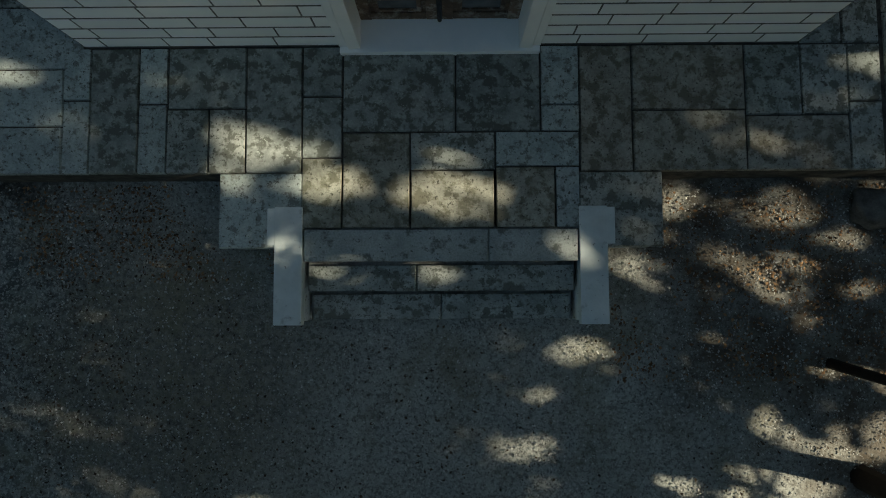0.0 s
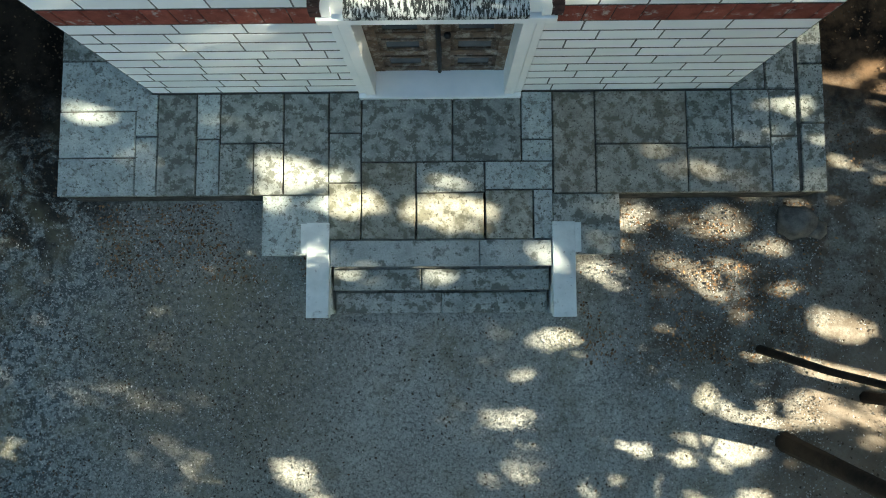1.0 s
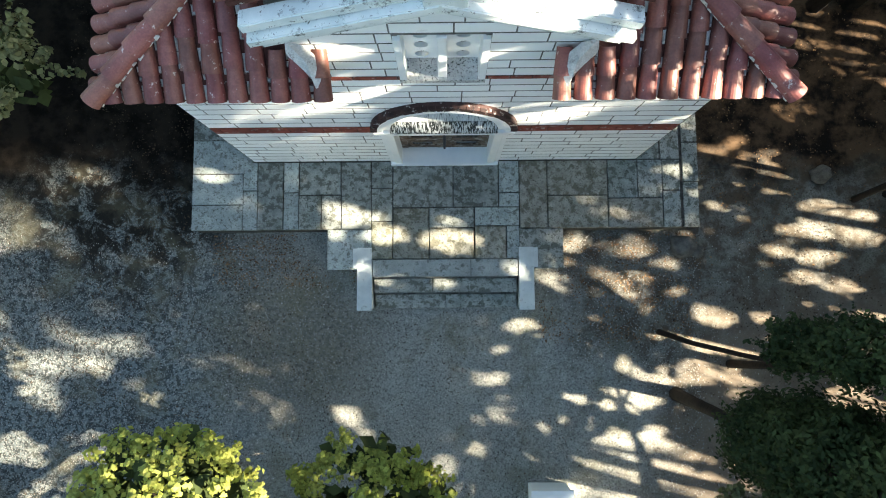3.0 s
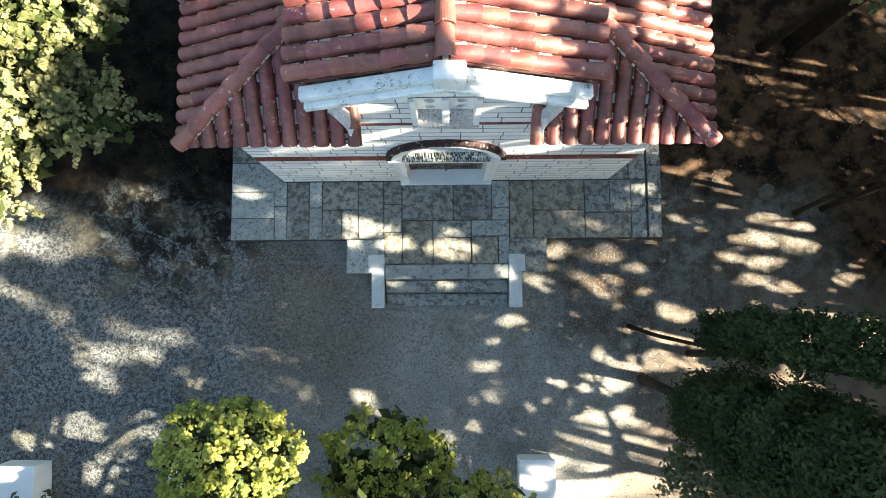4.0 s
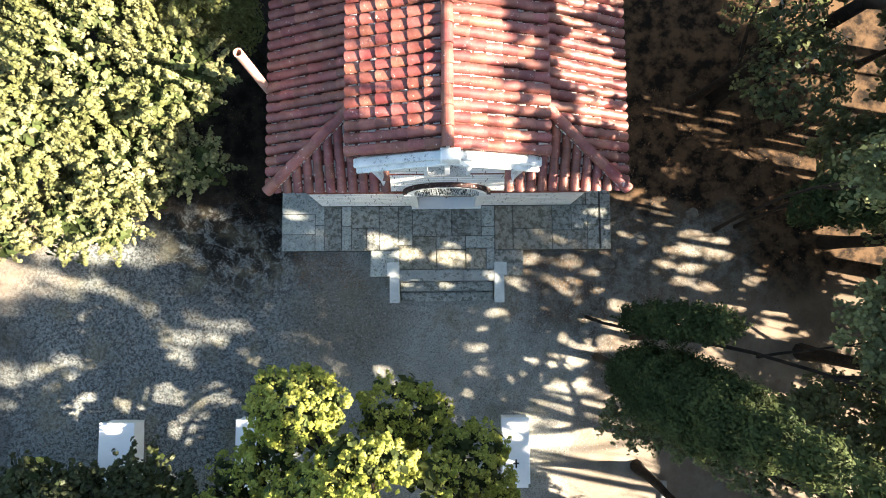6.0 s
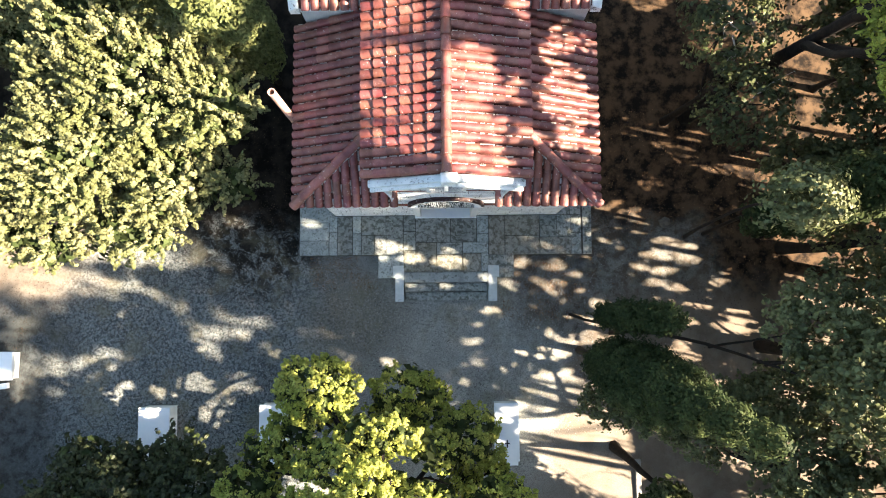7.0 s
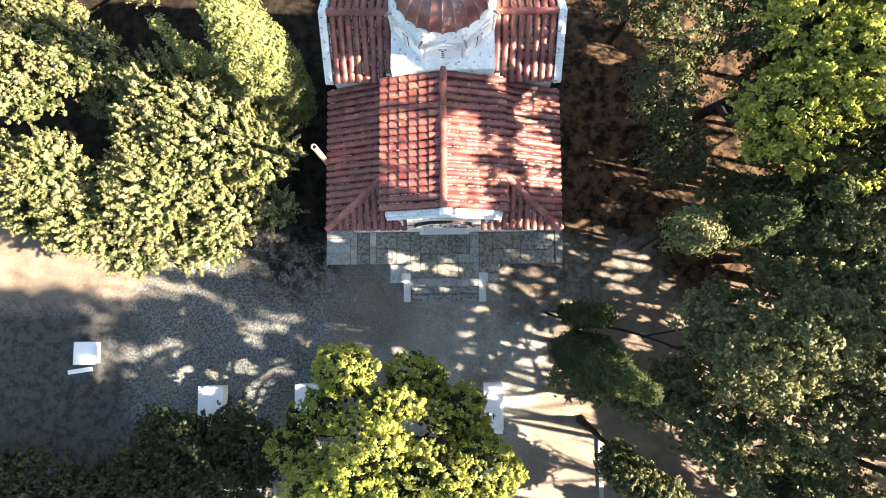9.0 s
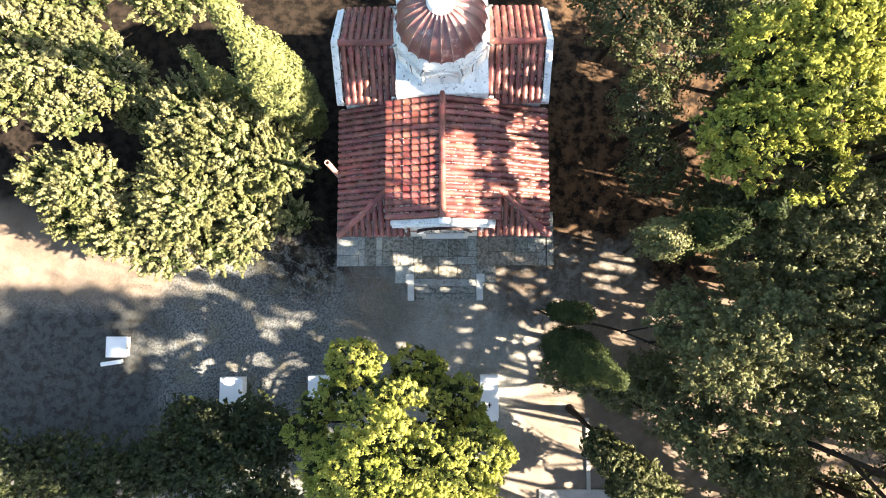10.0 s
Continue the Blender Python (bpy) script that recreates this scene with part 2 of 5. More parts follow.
    pale = sums("MULTIPLY", pale, sums("SUBTRACT", 1.0, span(sums("ADD", y, wobble), -0.3, 1.0)))
    base = gravel
    # bluish shade painted into the gravel on the left, leaf mould and grit mottling it thicker towards the trees
    shade_and_mould = sums("MAXIMUM", span(sums("ADD", sums("MULTIPLY", x, -1.0), wobble), 2.0, 5.5), 0.15)
    mottle = sums("MULTIPLY", span(noise_at(11.0, 3.5), 0.475, 0.53), sums("MULTIPLY", shade_and_mould, 0.85))
    base = blend(sums("MULTIPLY", shade_and_mould, 0.8), base, (0.128, 0.155, 0.16))
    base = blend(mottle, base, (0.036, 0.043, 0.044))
    grit = sums("MULTIPLY", span(noise_at(26.0, 5.0), 0.50, 0.57), 0.5)
    base = blend(grit, base, (0.055, 0.055, 0.05))
    pale_grit = sums("MULTIPLY", span(noise_at(36.0, 4.0), 0.54, 0.60), 0.6)
    base = blend(pale_grit, base, (0.46, 0.45, 0.41))
    # drifts of rotted leaves beside the terrace
    drift_at = n.new("ShaderNodeVectorMath")
    drift_at.operation = "DISTANCE"
    l.new(geo.outputs["Position"], drift_at.inputs[0])
    drift_at.inputs[1].default_value = (-5.9, 2.5, 0.0)
    swirl = node("ShaderNodeTexNoise", Vector=geo.outputs["Position"], Scale=2.6, Detail=10.0, Roughness=0.72, Distortion=0.5).outputs["Fac"]
    near_ = sums("SUBTRACT", 1.0, span(sums("ADD", drift_at.outputs["Value"], sums("MULTIPLY", wobble, 0.6)), 1.3, 3.2))
    base = blend(sums("MULTIPLY", near_, span(swirl, 0.44, 0.53)), base, (0.022, 0.02, 0.017))
    away = n.new("ShaderNodeVectorMath")
    away.operation = "DISTANCE"
    l.new(geo.outputs["Position"], away.inputs[0])
    away.inputs[1].default_value = (-2.75, -0.4, 0.0)
    worn = sums("MULTIPLY", sums("SUBTRACT", 1.0, span(sums("ADD", away.outputs["Value"], sums("MULTIPLY", wobble, 0.5)), 0.7, 2.2)), 0.62)
    base = blend(worn, base, blend(span(noise_at(15.0, 5.0), 0.44, 0.56), (0.065, 0.056, 0.038), (0.17, 0.152, 0.105)))
    # grass-stained patches in the gravel
    moss = sums("MULTIPLY", span(noise_at(0.9), 0.48, 0.66), 0.5)
    base = blend(moss, base, (0.17, 0.155, 0.10))
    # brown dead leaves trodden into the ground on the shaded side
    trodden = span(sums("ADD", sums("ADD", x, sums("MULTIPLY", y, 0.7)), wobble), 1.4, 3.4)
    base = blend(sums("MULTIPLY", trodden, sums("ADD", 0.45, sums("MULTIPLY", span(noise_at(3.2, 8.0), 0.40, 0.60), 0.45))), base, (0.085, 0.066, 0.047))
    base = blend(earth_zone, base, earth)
    # tree shade painted into the streaky soil on the far side of the yard
    soil_shade = sums("MULTIPLY", span(sums("ADD", sums("MULTIPLY", x, -1.0), wobble), 10.5, 13.0), sums("SUBTRACT", 1.0, span(sums("ADD", y, sums("MULTIPLY", wobble, 0.4)), -0.8, 0.6)))
    base = blend(sums("MULTIPLY", soil_shade, 0.85), base, blend(span(noise_at(2.8, 7.0), 0.42, 0.62), (0.062, 0.067, 0.066), (0.024, 0.024, 0.022)))
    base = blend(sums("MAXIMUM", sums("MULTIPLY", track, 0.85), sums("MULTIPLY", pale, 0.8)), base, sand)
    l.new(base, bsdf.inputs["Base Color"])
    return m


M["ground"] = ground_material()


# ---- builders ----
def link(name, bm, mat, parent=None, label="", smooth=False):
    me = bpy.data.meshes.new(name)
    bm.to_mesh(me)
    bm.free()
    me.materials.append(mat)
    if smooth:
        me.polygons.foreach_set("use_smooth", [True] * len(me.polygons))
    ob = new(name, me)
    ob.parent = parent
    if label:
        tagged(ob, label)
    return ob


part = link


def empty(name, place=(0, 0, 0), label="", category="", group="", kind="", parent=None):
    ob = new(name)
    ob.location = place
    ob.empty_display_size = 0.2
    ob.parent = parent
    return tagged(ob, label, category, group, kind)


def add_box(bm, lo, hi, bevel=0.0):
    vs = [bm.verts.new((x, y, z)) for z in (lo[2], hi[2]) for y in (lo[1], hi[1]) for x in (lo[0], hi[0])]
    fs = [bm.faces.new([vs[i] for i in q]) for q in ((0, 2, 3, 1), (4, 5, 7, 6), (0, 1, 5, 4), (2, 6, 7, 3), (0, 4, 6, 2), (1, 3, 7, 5))]
    if bevel:
        es = list({e for f in fs for e in f.edges})
        bmesh.ops.bevel(bm, geom=es, offset=bevel, segments=2, affect="EDGES", profile=0.6)
    return bm


def box(lo, hi, bevel=0.0):
    return add_box(bmesh.new(), lo, hi, bevel)


def add_prism(bm, outline, y0, y1):
    """A solid from an outline in x and z, between two y."""
    a = [bm.verts.new((x, y0, z)) for x, z in outline]
    b = [bm.verts.new((x, y1, z)) for x, z in outline]
    k = len(a)
    bm.faces.new(a)
    bm.faces.new(b[::-1])
    for i in range(k):
        bm.faces.new((a[i], b[i], b[(i + 1) % k], a[(i + 1) % k]))
    bmesh.ops.recalc_face_normals(bm, faces=bm.faces)
    return bm


def prism(outline, y0, y1, bevel=0.0):
    bm = add_prism(bmesh.new(), outline, y0, y1)
    if bevel:
        bmesh.ops.bevel(bm, geom=bm.edges[:], offset=bevel, segments=2, affect="EDGES")
    return bm


def arc_band(r0, r1, y0, y1, cz, a0=0.0, a1=180.0, steps=20):
    pts = [(r1 * math.cos(radians(a0 + (a1 - a0) * i / steps)), cz + r1 * math.sin(radians(a0 + (a1 - a0) * i / steps))) for i in range(steps + 1)]
    inner = [(r0 * math.cos(radians(a0 + (a1 - a0) * i / steps)), cz + r0 * math.sin(radians(a0 + (a1 - a0) * i / steps))) for i in range(steps + 1)]
    bm = bmesh.new()
    rings = [[bm.verts.new((x, y, z)) for x, z in pp] for pp, y in ((pts, y0), (inner, y0), (inner, y1), (pts, y1))]
    for i in range(steps):
        for k in range(4):
            a, b = rings[k], rings[(k + 1) % 4]
            bm.faces.new((a[i], a[i + 1], b[i + 1], b[i]))
    bm.faces.new([r[0] for r in rings])
    bm.faces.new([r[-1] for r in rings])
    bmesh.ops.recalc_face_normals(bm, faces=bm.faces)
    return bm


def add_tube(bm, pts, radii, seg=8):
    rings = []
    pts = [Vector(q) for q in pts]
    for i, q in enumerate(pts):
        d = (pts[min(i + 1, len(pts) - 1)] - pts[max(i - 1, 0)]).normalized()
        side = d.cross(Vector((0.31, 0.95, 0.05))).normalized()
        other = d.cross(side)
        rings.append([bm.verts.new(q + radii[i] * (math.cos(a) * side + math.sin(a) * other)) for a in (2 * math.pi * k / seg for k in range(seg))])
    for a, b in zip(rings, rings[1:]):
        for k in range(seg):
            bm.faces.new((a[k], a[(k + 1) % seg], b[(k + 1) % seg], b[k]))
    bm.faces.new(rings[0][::-1])
    bm.faces.new(rings[-1])
    bmesh.ops.recalc_face_normals(bm, faces=bm.faces)
    return bm


def mesh_from(name, verts, faces, mat, smooth=False):
    """A mesh from arrays: verts n x 3, faces m x k."""
    me = bpy.data.meshes.new(name)
    verts, faces = np.asarray(verts, np.float32), np.asarray(faces, np.int32)
    k = faces.shape[1]
    me.vertices.add(len(verts))
    me.vertices.foreach_set("co", verts.ravel())
    me.loops.add(faces.size)
    me.loops.foreach_set("vertex_index", faces.ravel())
    me.polygons.add(len(faces))
    me.polygons.foreach_set("loop_start", np.arange(0, faces.size, k, dtype=np.int32))
    me.polygons.foreach_set("loop_total", np.full(len(faces), k, np.int32))
    if smooth:
        me.polygons.foreach_set("use_smooth", np.ones(len(faces), bool))
    me.update(calc_edges=True)
    me.materials.append(mat)
    return me


def piece_mesh(name, mat, chamfer=0.05, seed=0, wear=0.03):
    """A unit piece, 1 x 1 x 1 about its middle, with a chamfered, slightly uneven top ring (top is +z)."""
    r = random.Random(seed)
    bm = bmesh.new()
    low = [bm.verts.new((x / 2, y / 2, -0.5)) for x, y in ((-1, -1), (1, -1), (1, 1), (-1, 1))]
    mid = [bm.verts.new((x / 2, y / 2, 0.5 - 0.3)) for x, y in ((-1, -1), (1, -1), (1, 1), (-1, 1))]
    top = []
    c = chamfer
    for x, y in ((-1, -1), (1, -1), (1, 1), (-1, 1)):
        top.append(bm.verts.new((x * (0.5 - c * r.uniform(0.6, 1.4)), y * (0.5 - c * r.uniform(0.6, 1.4)), 0.5 - wear * r.random())))
    for a, b in ((low, mid), (mid, top)):
        for i in range(4):
            bm.faces.new((a[i], a[(i + 1) % 4], b[(i + 1) % 4], b[i]))
    bm.faces.new(top)
    me = bpy.data.meshes.new(name)
    bm.to_mesh(me)
    bm.free()
    me.materials.append(mat)
    return me


def put_piece(name, me, parent, m):
    ob = bpy.data.objects.new(name, me)
    scene.collection.objects.link(ob)
    ob.parent = parent
    ob.matrix_basis = m
    return ob


rng = random.Random(7)
TOP = 0.48          # height of the terrace
FRONT = 2.61        # plane of the church's front

# ---- ground ----
def spread(inner, step, outer):
    mid = np.arange(-inner, inner + 1e-6, step)
    far = inner * (outer / inner) ** (np.arange(1, 9) / 8)
    return np.concatenate((-far[::-1], mid, far))


gx, gy = spread(22.0, 0.16, 1500.0), spread(16.0, 0.16, 1500.0)
GX, GY = np.meshgrid(gx, gy)
wave = 0.018 * np.sin(GX * 1.7 + 1.3 * np.sin(GY * 0.9)) * np.sin(GY * 1.3 + 0.7) + 0.010 * np.sin(GX * 5.1 + GY * 2.2) * np.sin(GY * 4.3 - GX) + np.random.RandomState(3).normal(0, 0.004, GX.shape)
wave = np.where((np.abs(GX) < 21) & (np.abs(GY) < 15.5), wave, 0.0)
rows_n, cols_n = GX.shape
idx = np.arange(rows_n * cols_n).reshape(rows_n, cols_n)
quads = np.stack((idx[:-1, :-1], idx[:-1, 1:], idx[1:, 1:], idx[1:, :-1]), -1).reshape(-1, 4)
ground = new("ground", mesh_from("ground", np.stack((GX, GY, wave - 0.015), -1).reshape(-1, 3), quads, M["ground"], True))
tagged(ground, "grey gravel forecourt with brown earth under the trees", "ground", kind="structure")

# ---- terrace and steps ----
terrace = link("terrace", box((-4.40, 1.42, -0.2), (4.40, 3.6, TOP - 0.03)), M["slab_joint"])
tagged(terrace, "raised terrace of weathered grey stone slabs before the church", "terrace", kind="structure")
SLABS = [  # x0, y0, x1, y1 of each slab in metres
    (-0.91, 1.78, 0.145, 2.60), (0.145, 1.78, 0.935, 2.60), (0.935, 2.03, 1.295, 2.60), (0.935, 1.78, 1.295, 2.03),
    (-0.91, 0.88, -0.28, 1.78), (-0.28, 1.42, 0.51, 1.78), (0.51, 1.45, 1.29, 1.78), (-0.28, 0.88, 0.50, 1.42),
    (0.51, 0.88, 1.06, 1.45), (1.06, 0.88, 1.285, 1.45), (-1.285, 2.12, -0.91, 2.60), (-1.285, 1.54, -0.91, 2.12),
    (-1.285, 0.88, -0.91, 1.54), (-1.81, 1.40, -1.285, 2.60), (-2.55, 2.01, -1.81, 2.60), (-2.55, 1.40, -2.155, 2.01),
    (-2.155, 1.40, -1.81, 2.01), (-2.82, 2.06, -2.55, 2.60), (-2.82, 1.40, -2.55, 2.06), (-3.275, 1.40, -2.82, 2.60),
    (-3.53, 2.10, -3.275, 2.60), (-3.53, 1.40, -3.275, 2.10), (-4.43, 1.85, -3.53, 2.40), (-4.43, 1.40, -3.53, 1.85),
    (1.295, 1.40, 1.785, 2.60), (1.785, 1.975, 2.84, 2.60), (1.785, 1.40, 2.84, 1.975), (2.84, 1.92, 3.36, 2.60),
    (3.36, 1.92, 3.79, 2.60), (2.84, 1.40, 3.79, 1.92), (3.79, 2.05, 4.10, 2.60), (3.79, 1.40, 4.10, 2.05),
    (4.14, 1.40, 4.41, 2.20), (-4.43, 2.40, -3.36, 3.00), (-4.43, 3.00, -3.36, 3.60), (3.36, 2.60, 3.75, 3.60),
    (3.76, 2.60, 4.10, 3.60), (4.14, 2.20, 4.42, 2.90), (4.14, 2.90, 4.42, 3.60),

]
TONES = {k: [piece_mesh("slab", M[k], 0.012, n_ + 7 * i_, 0.06) for n_ in range(4)] for i_, k in enumerate(("slab", "slab_pale", "slab_dark", "slab_warm"))}
slab_meshes = TONES["slab"]


def slab(parent, x0, y0, x1, y1, top, thick=0.07, gap=0.007, meshes=None, name="slab", wild=1.0):
    sx, sy = x1 - x0 - 2 * gap, y1 - y0 - 2 * gap
    m = pose((x0 + x1) / 2, (y0 + y1) / 2, top - thick / 2 + wild * rng.uniform(-0.004, 0.003), wild * rng.uniform(-0.25, 0.25), wild * rng.uniform(-0.25, 0.25), wild * rng.uniform(-0.3, 0.3))
    return put_piece(name, rng.choice(meshes or slab_meshes), parent, m @ Matrix.Diagonal((sx, sy, thick, 1)))


PALE = {2, 3, 6, 9, 17, 18, 20, 21, 22, 23, 33}
DARK = {0, 1, 13, 19, 14, 10, 11}
WARM = {4, 7, 8, 12, 25, 26, 29, 24}
for k, (x0, y0, x1, y1) in enumerate(SLABS):
    slab(terrace, x0, y0, x1, y1, TOP, meshes=TONES["slab_pale" if k in PALE else "slab_dark" if k in DARK else "slab_warm" if k in WARM else "slab"])

bm = bmesh.new()
for y0, z in ((0.075, 0.105), (0.345, 0.265), (0.615, 0.425)):
    add_box(bm, (-1.255, y0, -0.2 if z < 0.2 else z - 0.16), (1.255, 0.9, z))
steps = link("steps", bm, M["riser"])
tagged(steps, "three worn pale stone steps up to the terrace", "steps", kind="structure")
step_meshes = [piece_mesh("tread", M["step"], 0.008, k + 20, 0.06) for k in range(3)]
for y0, y1, z, joints in ((0.575, 0.872, 0.482, (-1.262, 0.44, 1.262)), (0.305, 0.553, 0.322, (-1.25, -0.23, 1.25)), (0.038, 0.283, 0.162, (-1.24, 0.0, 1.24))):
    for a, b_ in zip(joints, joints[1:]):
        slab(steps, a, y0, b_, y1, z, 0.055, 0.003, step_meshes if z > 0.4 else TONES["slab"], "tread", 0.15)
for side in (-1, 1):
    block = empty("stair_pier", (0, 0, 0), "low pale stone pier flanking the steps", "stair pier", "stair piers", parent=None)
    xa, xb = sorted((side * 1.268, side * 1.525))
    part("coping", box((xa, 0.0, 0.37), (xb, 1.08, 0.462 + 0.03), 0.008), M["pier"], block)
    xa, xb = sorted((side * 1.50, side * 1.595))
    part("side_coping", box((xa, 0.73, 0.372), (xb, 1.07, 0.488), 0.008), M["pier"], block)
    xa, xb = sorted((side * 1.285, side * 1.50))
    part("base", box((xa, 0.03, -0.2), (xb, 1.05, 0.37)), M["lichen"], block)
    xa, xb = sorted((side * 1.30, side * 2.03))
    landing = link("landing", box((xa, 0.73, -0.2), (xb, 1.43, TOP - 0.07)), M["step"])
    tagged(landing, "square stone landing block beside the steps", "stone block", kind="structure")
    xa, xb = sorted((side * 1.275, side * 2.045))
    slab(landing, xa, 0.705, xb, 1.40, TOP, 0.08, 0.002, TONES["slab_pale" if side < 0 else "slab"], wild=0.3)

# ---- the church ----
church = empty("church", (0, 4, 0), "small white stone church with red tile roofs and dome", "church")
church.location = (0, 0, 0)


def wall_part(name, bm, mat, label=""):
    return part(name, bm, mat, church, label)


DOOR_W, SPRING = 0.73, 2.56
front = wall_part("front_wall", box((-3.34, FRONT, 0.0), (-0.95, FRONT + 0.5, 4.93)), M["joint"])
part("wall_core", box((0.95, FRONT, 0.0), (3.34, FRONT + 0.5, 4.93)), M["joint"], front)
part("wall_core", box((-0.95, FRONT, 3.30), (0.95, FRONT + 0.5, 4.42)), M["joint"], front)
for s in (-1, 1):
    xa, xb = sorted((s * 0.42, s * 0.95))
    part("wall_core", box((xa, FRONT, 4.42), (xb, FRONT + 0.5, 4.93)), M["joint"], front)
    part("gable_core", prism([(s * 1.50, 4.93), (s * 0.42, 4.93), (s * 0.42, 6.46), (s * 1.50, 6.05)], FRONT, FRONT + 0.35), M["joint"], front)
part("gable_core", prism([(-0.42, 5.47), (0.42, 5.47), (0.42, 6.46), (0, 6.62), (-0.42, 6.46)], FRONT, FRONT + 0.35), M["joint"], front)
block_meshes = [piece_mesh("block", M["block"], 0.008, k + 40, 0.1) for k in range(4)]
band_meshes = [piece_mesh("brick", M["brick"], 0.04, k + 60, 0.2) for k in range(4)]


def on_front(meshes, name, parent, x0, x1, z0, z1, proud=0.009, thick=0.03, gap=0.011, bed=None):
    m = pose((x0 + x1) / 2, FRONT - proud + thick / 2 + rng.uniform(-0.0006, 0.0006), (z0 + z1) / 2, 90) @ Matrix.Diagonal((x1 - x0 - 2 * gap, z1 - z0 - 2 * (bed or gap), thick, 1))
    return put_piece(name, rng.choice(meshes), parent, m)


def hole(z):
    if z < SPRING:
        return 0.94
    if z < SPRING + 1.03:
        return math.sqrt(max(0.0, 0.93 ** 2 - (z - SPRING) ** 2))
    if 4.42 < z < 5.45:
        return 0.47
    return 0.0


def course(z0, z1, meshes, name, parent, lengths, proud=0.009, gap=0.011):
    zc = (z0 + z1) / 2
    w = hole(z1 - 0.01) if zc < 4 else hole(zc)
    half = 3.34 if z1 < 4.95 else min(1.50, 1.50 + (6.05 - z1) * 2.6)
    spans = [(-half, -w), (w, half)] if w else [(-half, half)]
    for a, b in spans:
        x = a
        first = True
        while b - x > 0.02:
            step = rng.choice(lengths) * (rng.uniform(0.35, 1.0) if first else rng.uniform(0.92, 1.08))
            first = False
            e = min(b, x + step)
            if b - e < 0.14:
                e = b
            on_front(meshes, name, parent, x, e, z0, z1, 0.0028, 0.008, gap=0.008, bed=0.014)
            x = e


def courses(z0, z1, rows_):
    h = (z1 - z0) / rows_
    for i in range(rows_):
        course(z0 + i * h, z0 + (i + 1) * h, block_meshes, "block", front, (0.42, 0.58, 0.62, 0.66))


bands = {s: wall_part("brick_band", box((min(s * 3.33, s * 1.0), FRONT - 0.002, 2.262), (max(s * 3.33, s * 1.0), FRONT + 0.02, 2.538)), M["old_brick"], "red brick band across the front") for s in (-1, 1)}
thin = wall_part("thin_brick_band", box((-1.5, FRONT - 0.002, 4.345), (1.5, FRONT + 0.02, 4.435)), M["old_brick"], "thin red brick band")

# side and back walls of the church
side_l = wall_part("side_wall", box((-3.34, FRONT + 0.5, 0), (-3.05, 6.40, 4.93)), M["plaster"])
side_r = wall_part("side_wall", box((3.05, FRONT + 0.5, 0), (3.34, 6.40, 4.93)), M["plaster"])
for s in (-1, 1):
    xa, xb = sorted((s * 1.40, s * 1.60))
    wall_part("nave_wall", box((xa, FRONT + 0.3, 4.6), (xb, 6.45, 6.30)), M["plaster"])
body = bmesh.new()
add_box(body, (-3.25, 6.50, 0), (3.25, 9.45, 5.90))
wall_part("transept_body", body, M["plaster"])


# ---- roofs ----
def tile_mesh(name, length, r0, r1, mat, seg=12, thick=0.014):
    bm = bmesh.new()

    def ring(y, r, lift):
        return [bm.verts.new((r * math.cos(math.pi * k / seg), y, lift + r * math.sin(math.pi * k / seg))) for k in range(seg + 1)]

    a, b = ring(0, r0, 0.028), ring(length, r1, 0.0)
    ai, bi = ring(0, r0 - thick, 0.028), ring(length, r1 - thick, 0.0)
    for k in range(seg):
        bm.faces.new((a[k], a[k + 1], b[k + 1], b[k]))
        bm.faces.new((ai[k + 1], ai[k], bi[k], bi[k + 1]))
        bm.faces.new((a[k + 1], a[k], ai[k], ai[k + 1]))
    bmesh.ops.recalc_face_normals(bm, faces=bm.faces)
    me = bpy.data.meshes.new(name)
    bm.to_mesh(me)
    bm.free()
    me.materials.append(mat)
    return me


TILES = [tile_mesh("tile", 0.37, 0.095 + 0.003 * k, 0.078, M["tile"]) for k in range(3)]
HIPS = [tile_mesh("ridge_tile", 0.40, 0.112, 0.095, M["tile"])]


def along(p0, p1, normal):
    y = (Vector(p1) - Vector(p0)).normalized()
    x = y.cross(Vector(normal)).normalized()
    z = x.cross(y)
    m = Matrix((x, y, z)).transposed().to_4x4()
    m.translation = Vector(p0)
    return m


def tile_row(parent, low, high, normal, step=0.305, meshes=None, name="tile", lift=0.0):
    low, high = Vector(low), Vector(high)
    d = high - low
    count = max(1, round(d.length / step))
    n = Vector(normal).normalized()
    shade = rng.uniform(-1, 1)
    for i in range(count):
        q = low + d * (i / count) + n * (0.012 + lift + rng.uniform(-0.003, 0.004))
        scale_y = min(1.0, (d.length * (count - i) / count + 0.03) / 0.37)
        m = along(q, high + n * (0.012 + lift), n) @ pose(rng.uniform(-0.006, 0.006), 0, 0, rng.uniform(-0.6, 0.6), rng.uniform(-2, 2), rng.uniform(-1.4, 1.4))
        put_piece(name, rng.choice(meshes or TILES), parent, m @ Matrix.Diagonal((1, scale_y, 1, 1)))


def roof_bed(name, corners, thick=0.06, label=""):
    bm = bmesh.new()
    top = [bm.verts.new(c) for c in corners]
    low = [bm.verts.new(Vector(c) - Vector((0, 0, thick))) for c in corners]
    bm.faces.new(top)
    bm.faces.new(low[::-1])
    for i in range(len(top)):
        bm.faces.new((top[i], low[i], low[(i + 1) % len(top)], top[(i + 1) % len(top)]))
    bmesh.ops.recalc_face_normals(bm, faces=bm.faces)
    return part(name, bm, M["pan"], church, label)


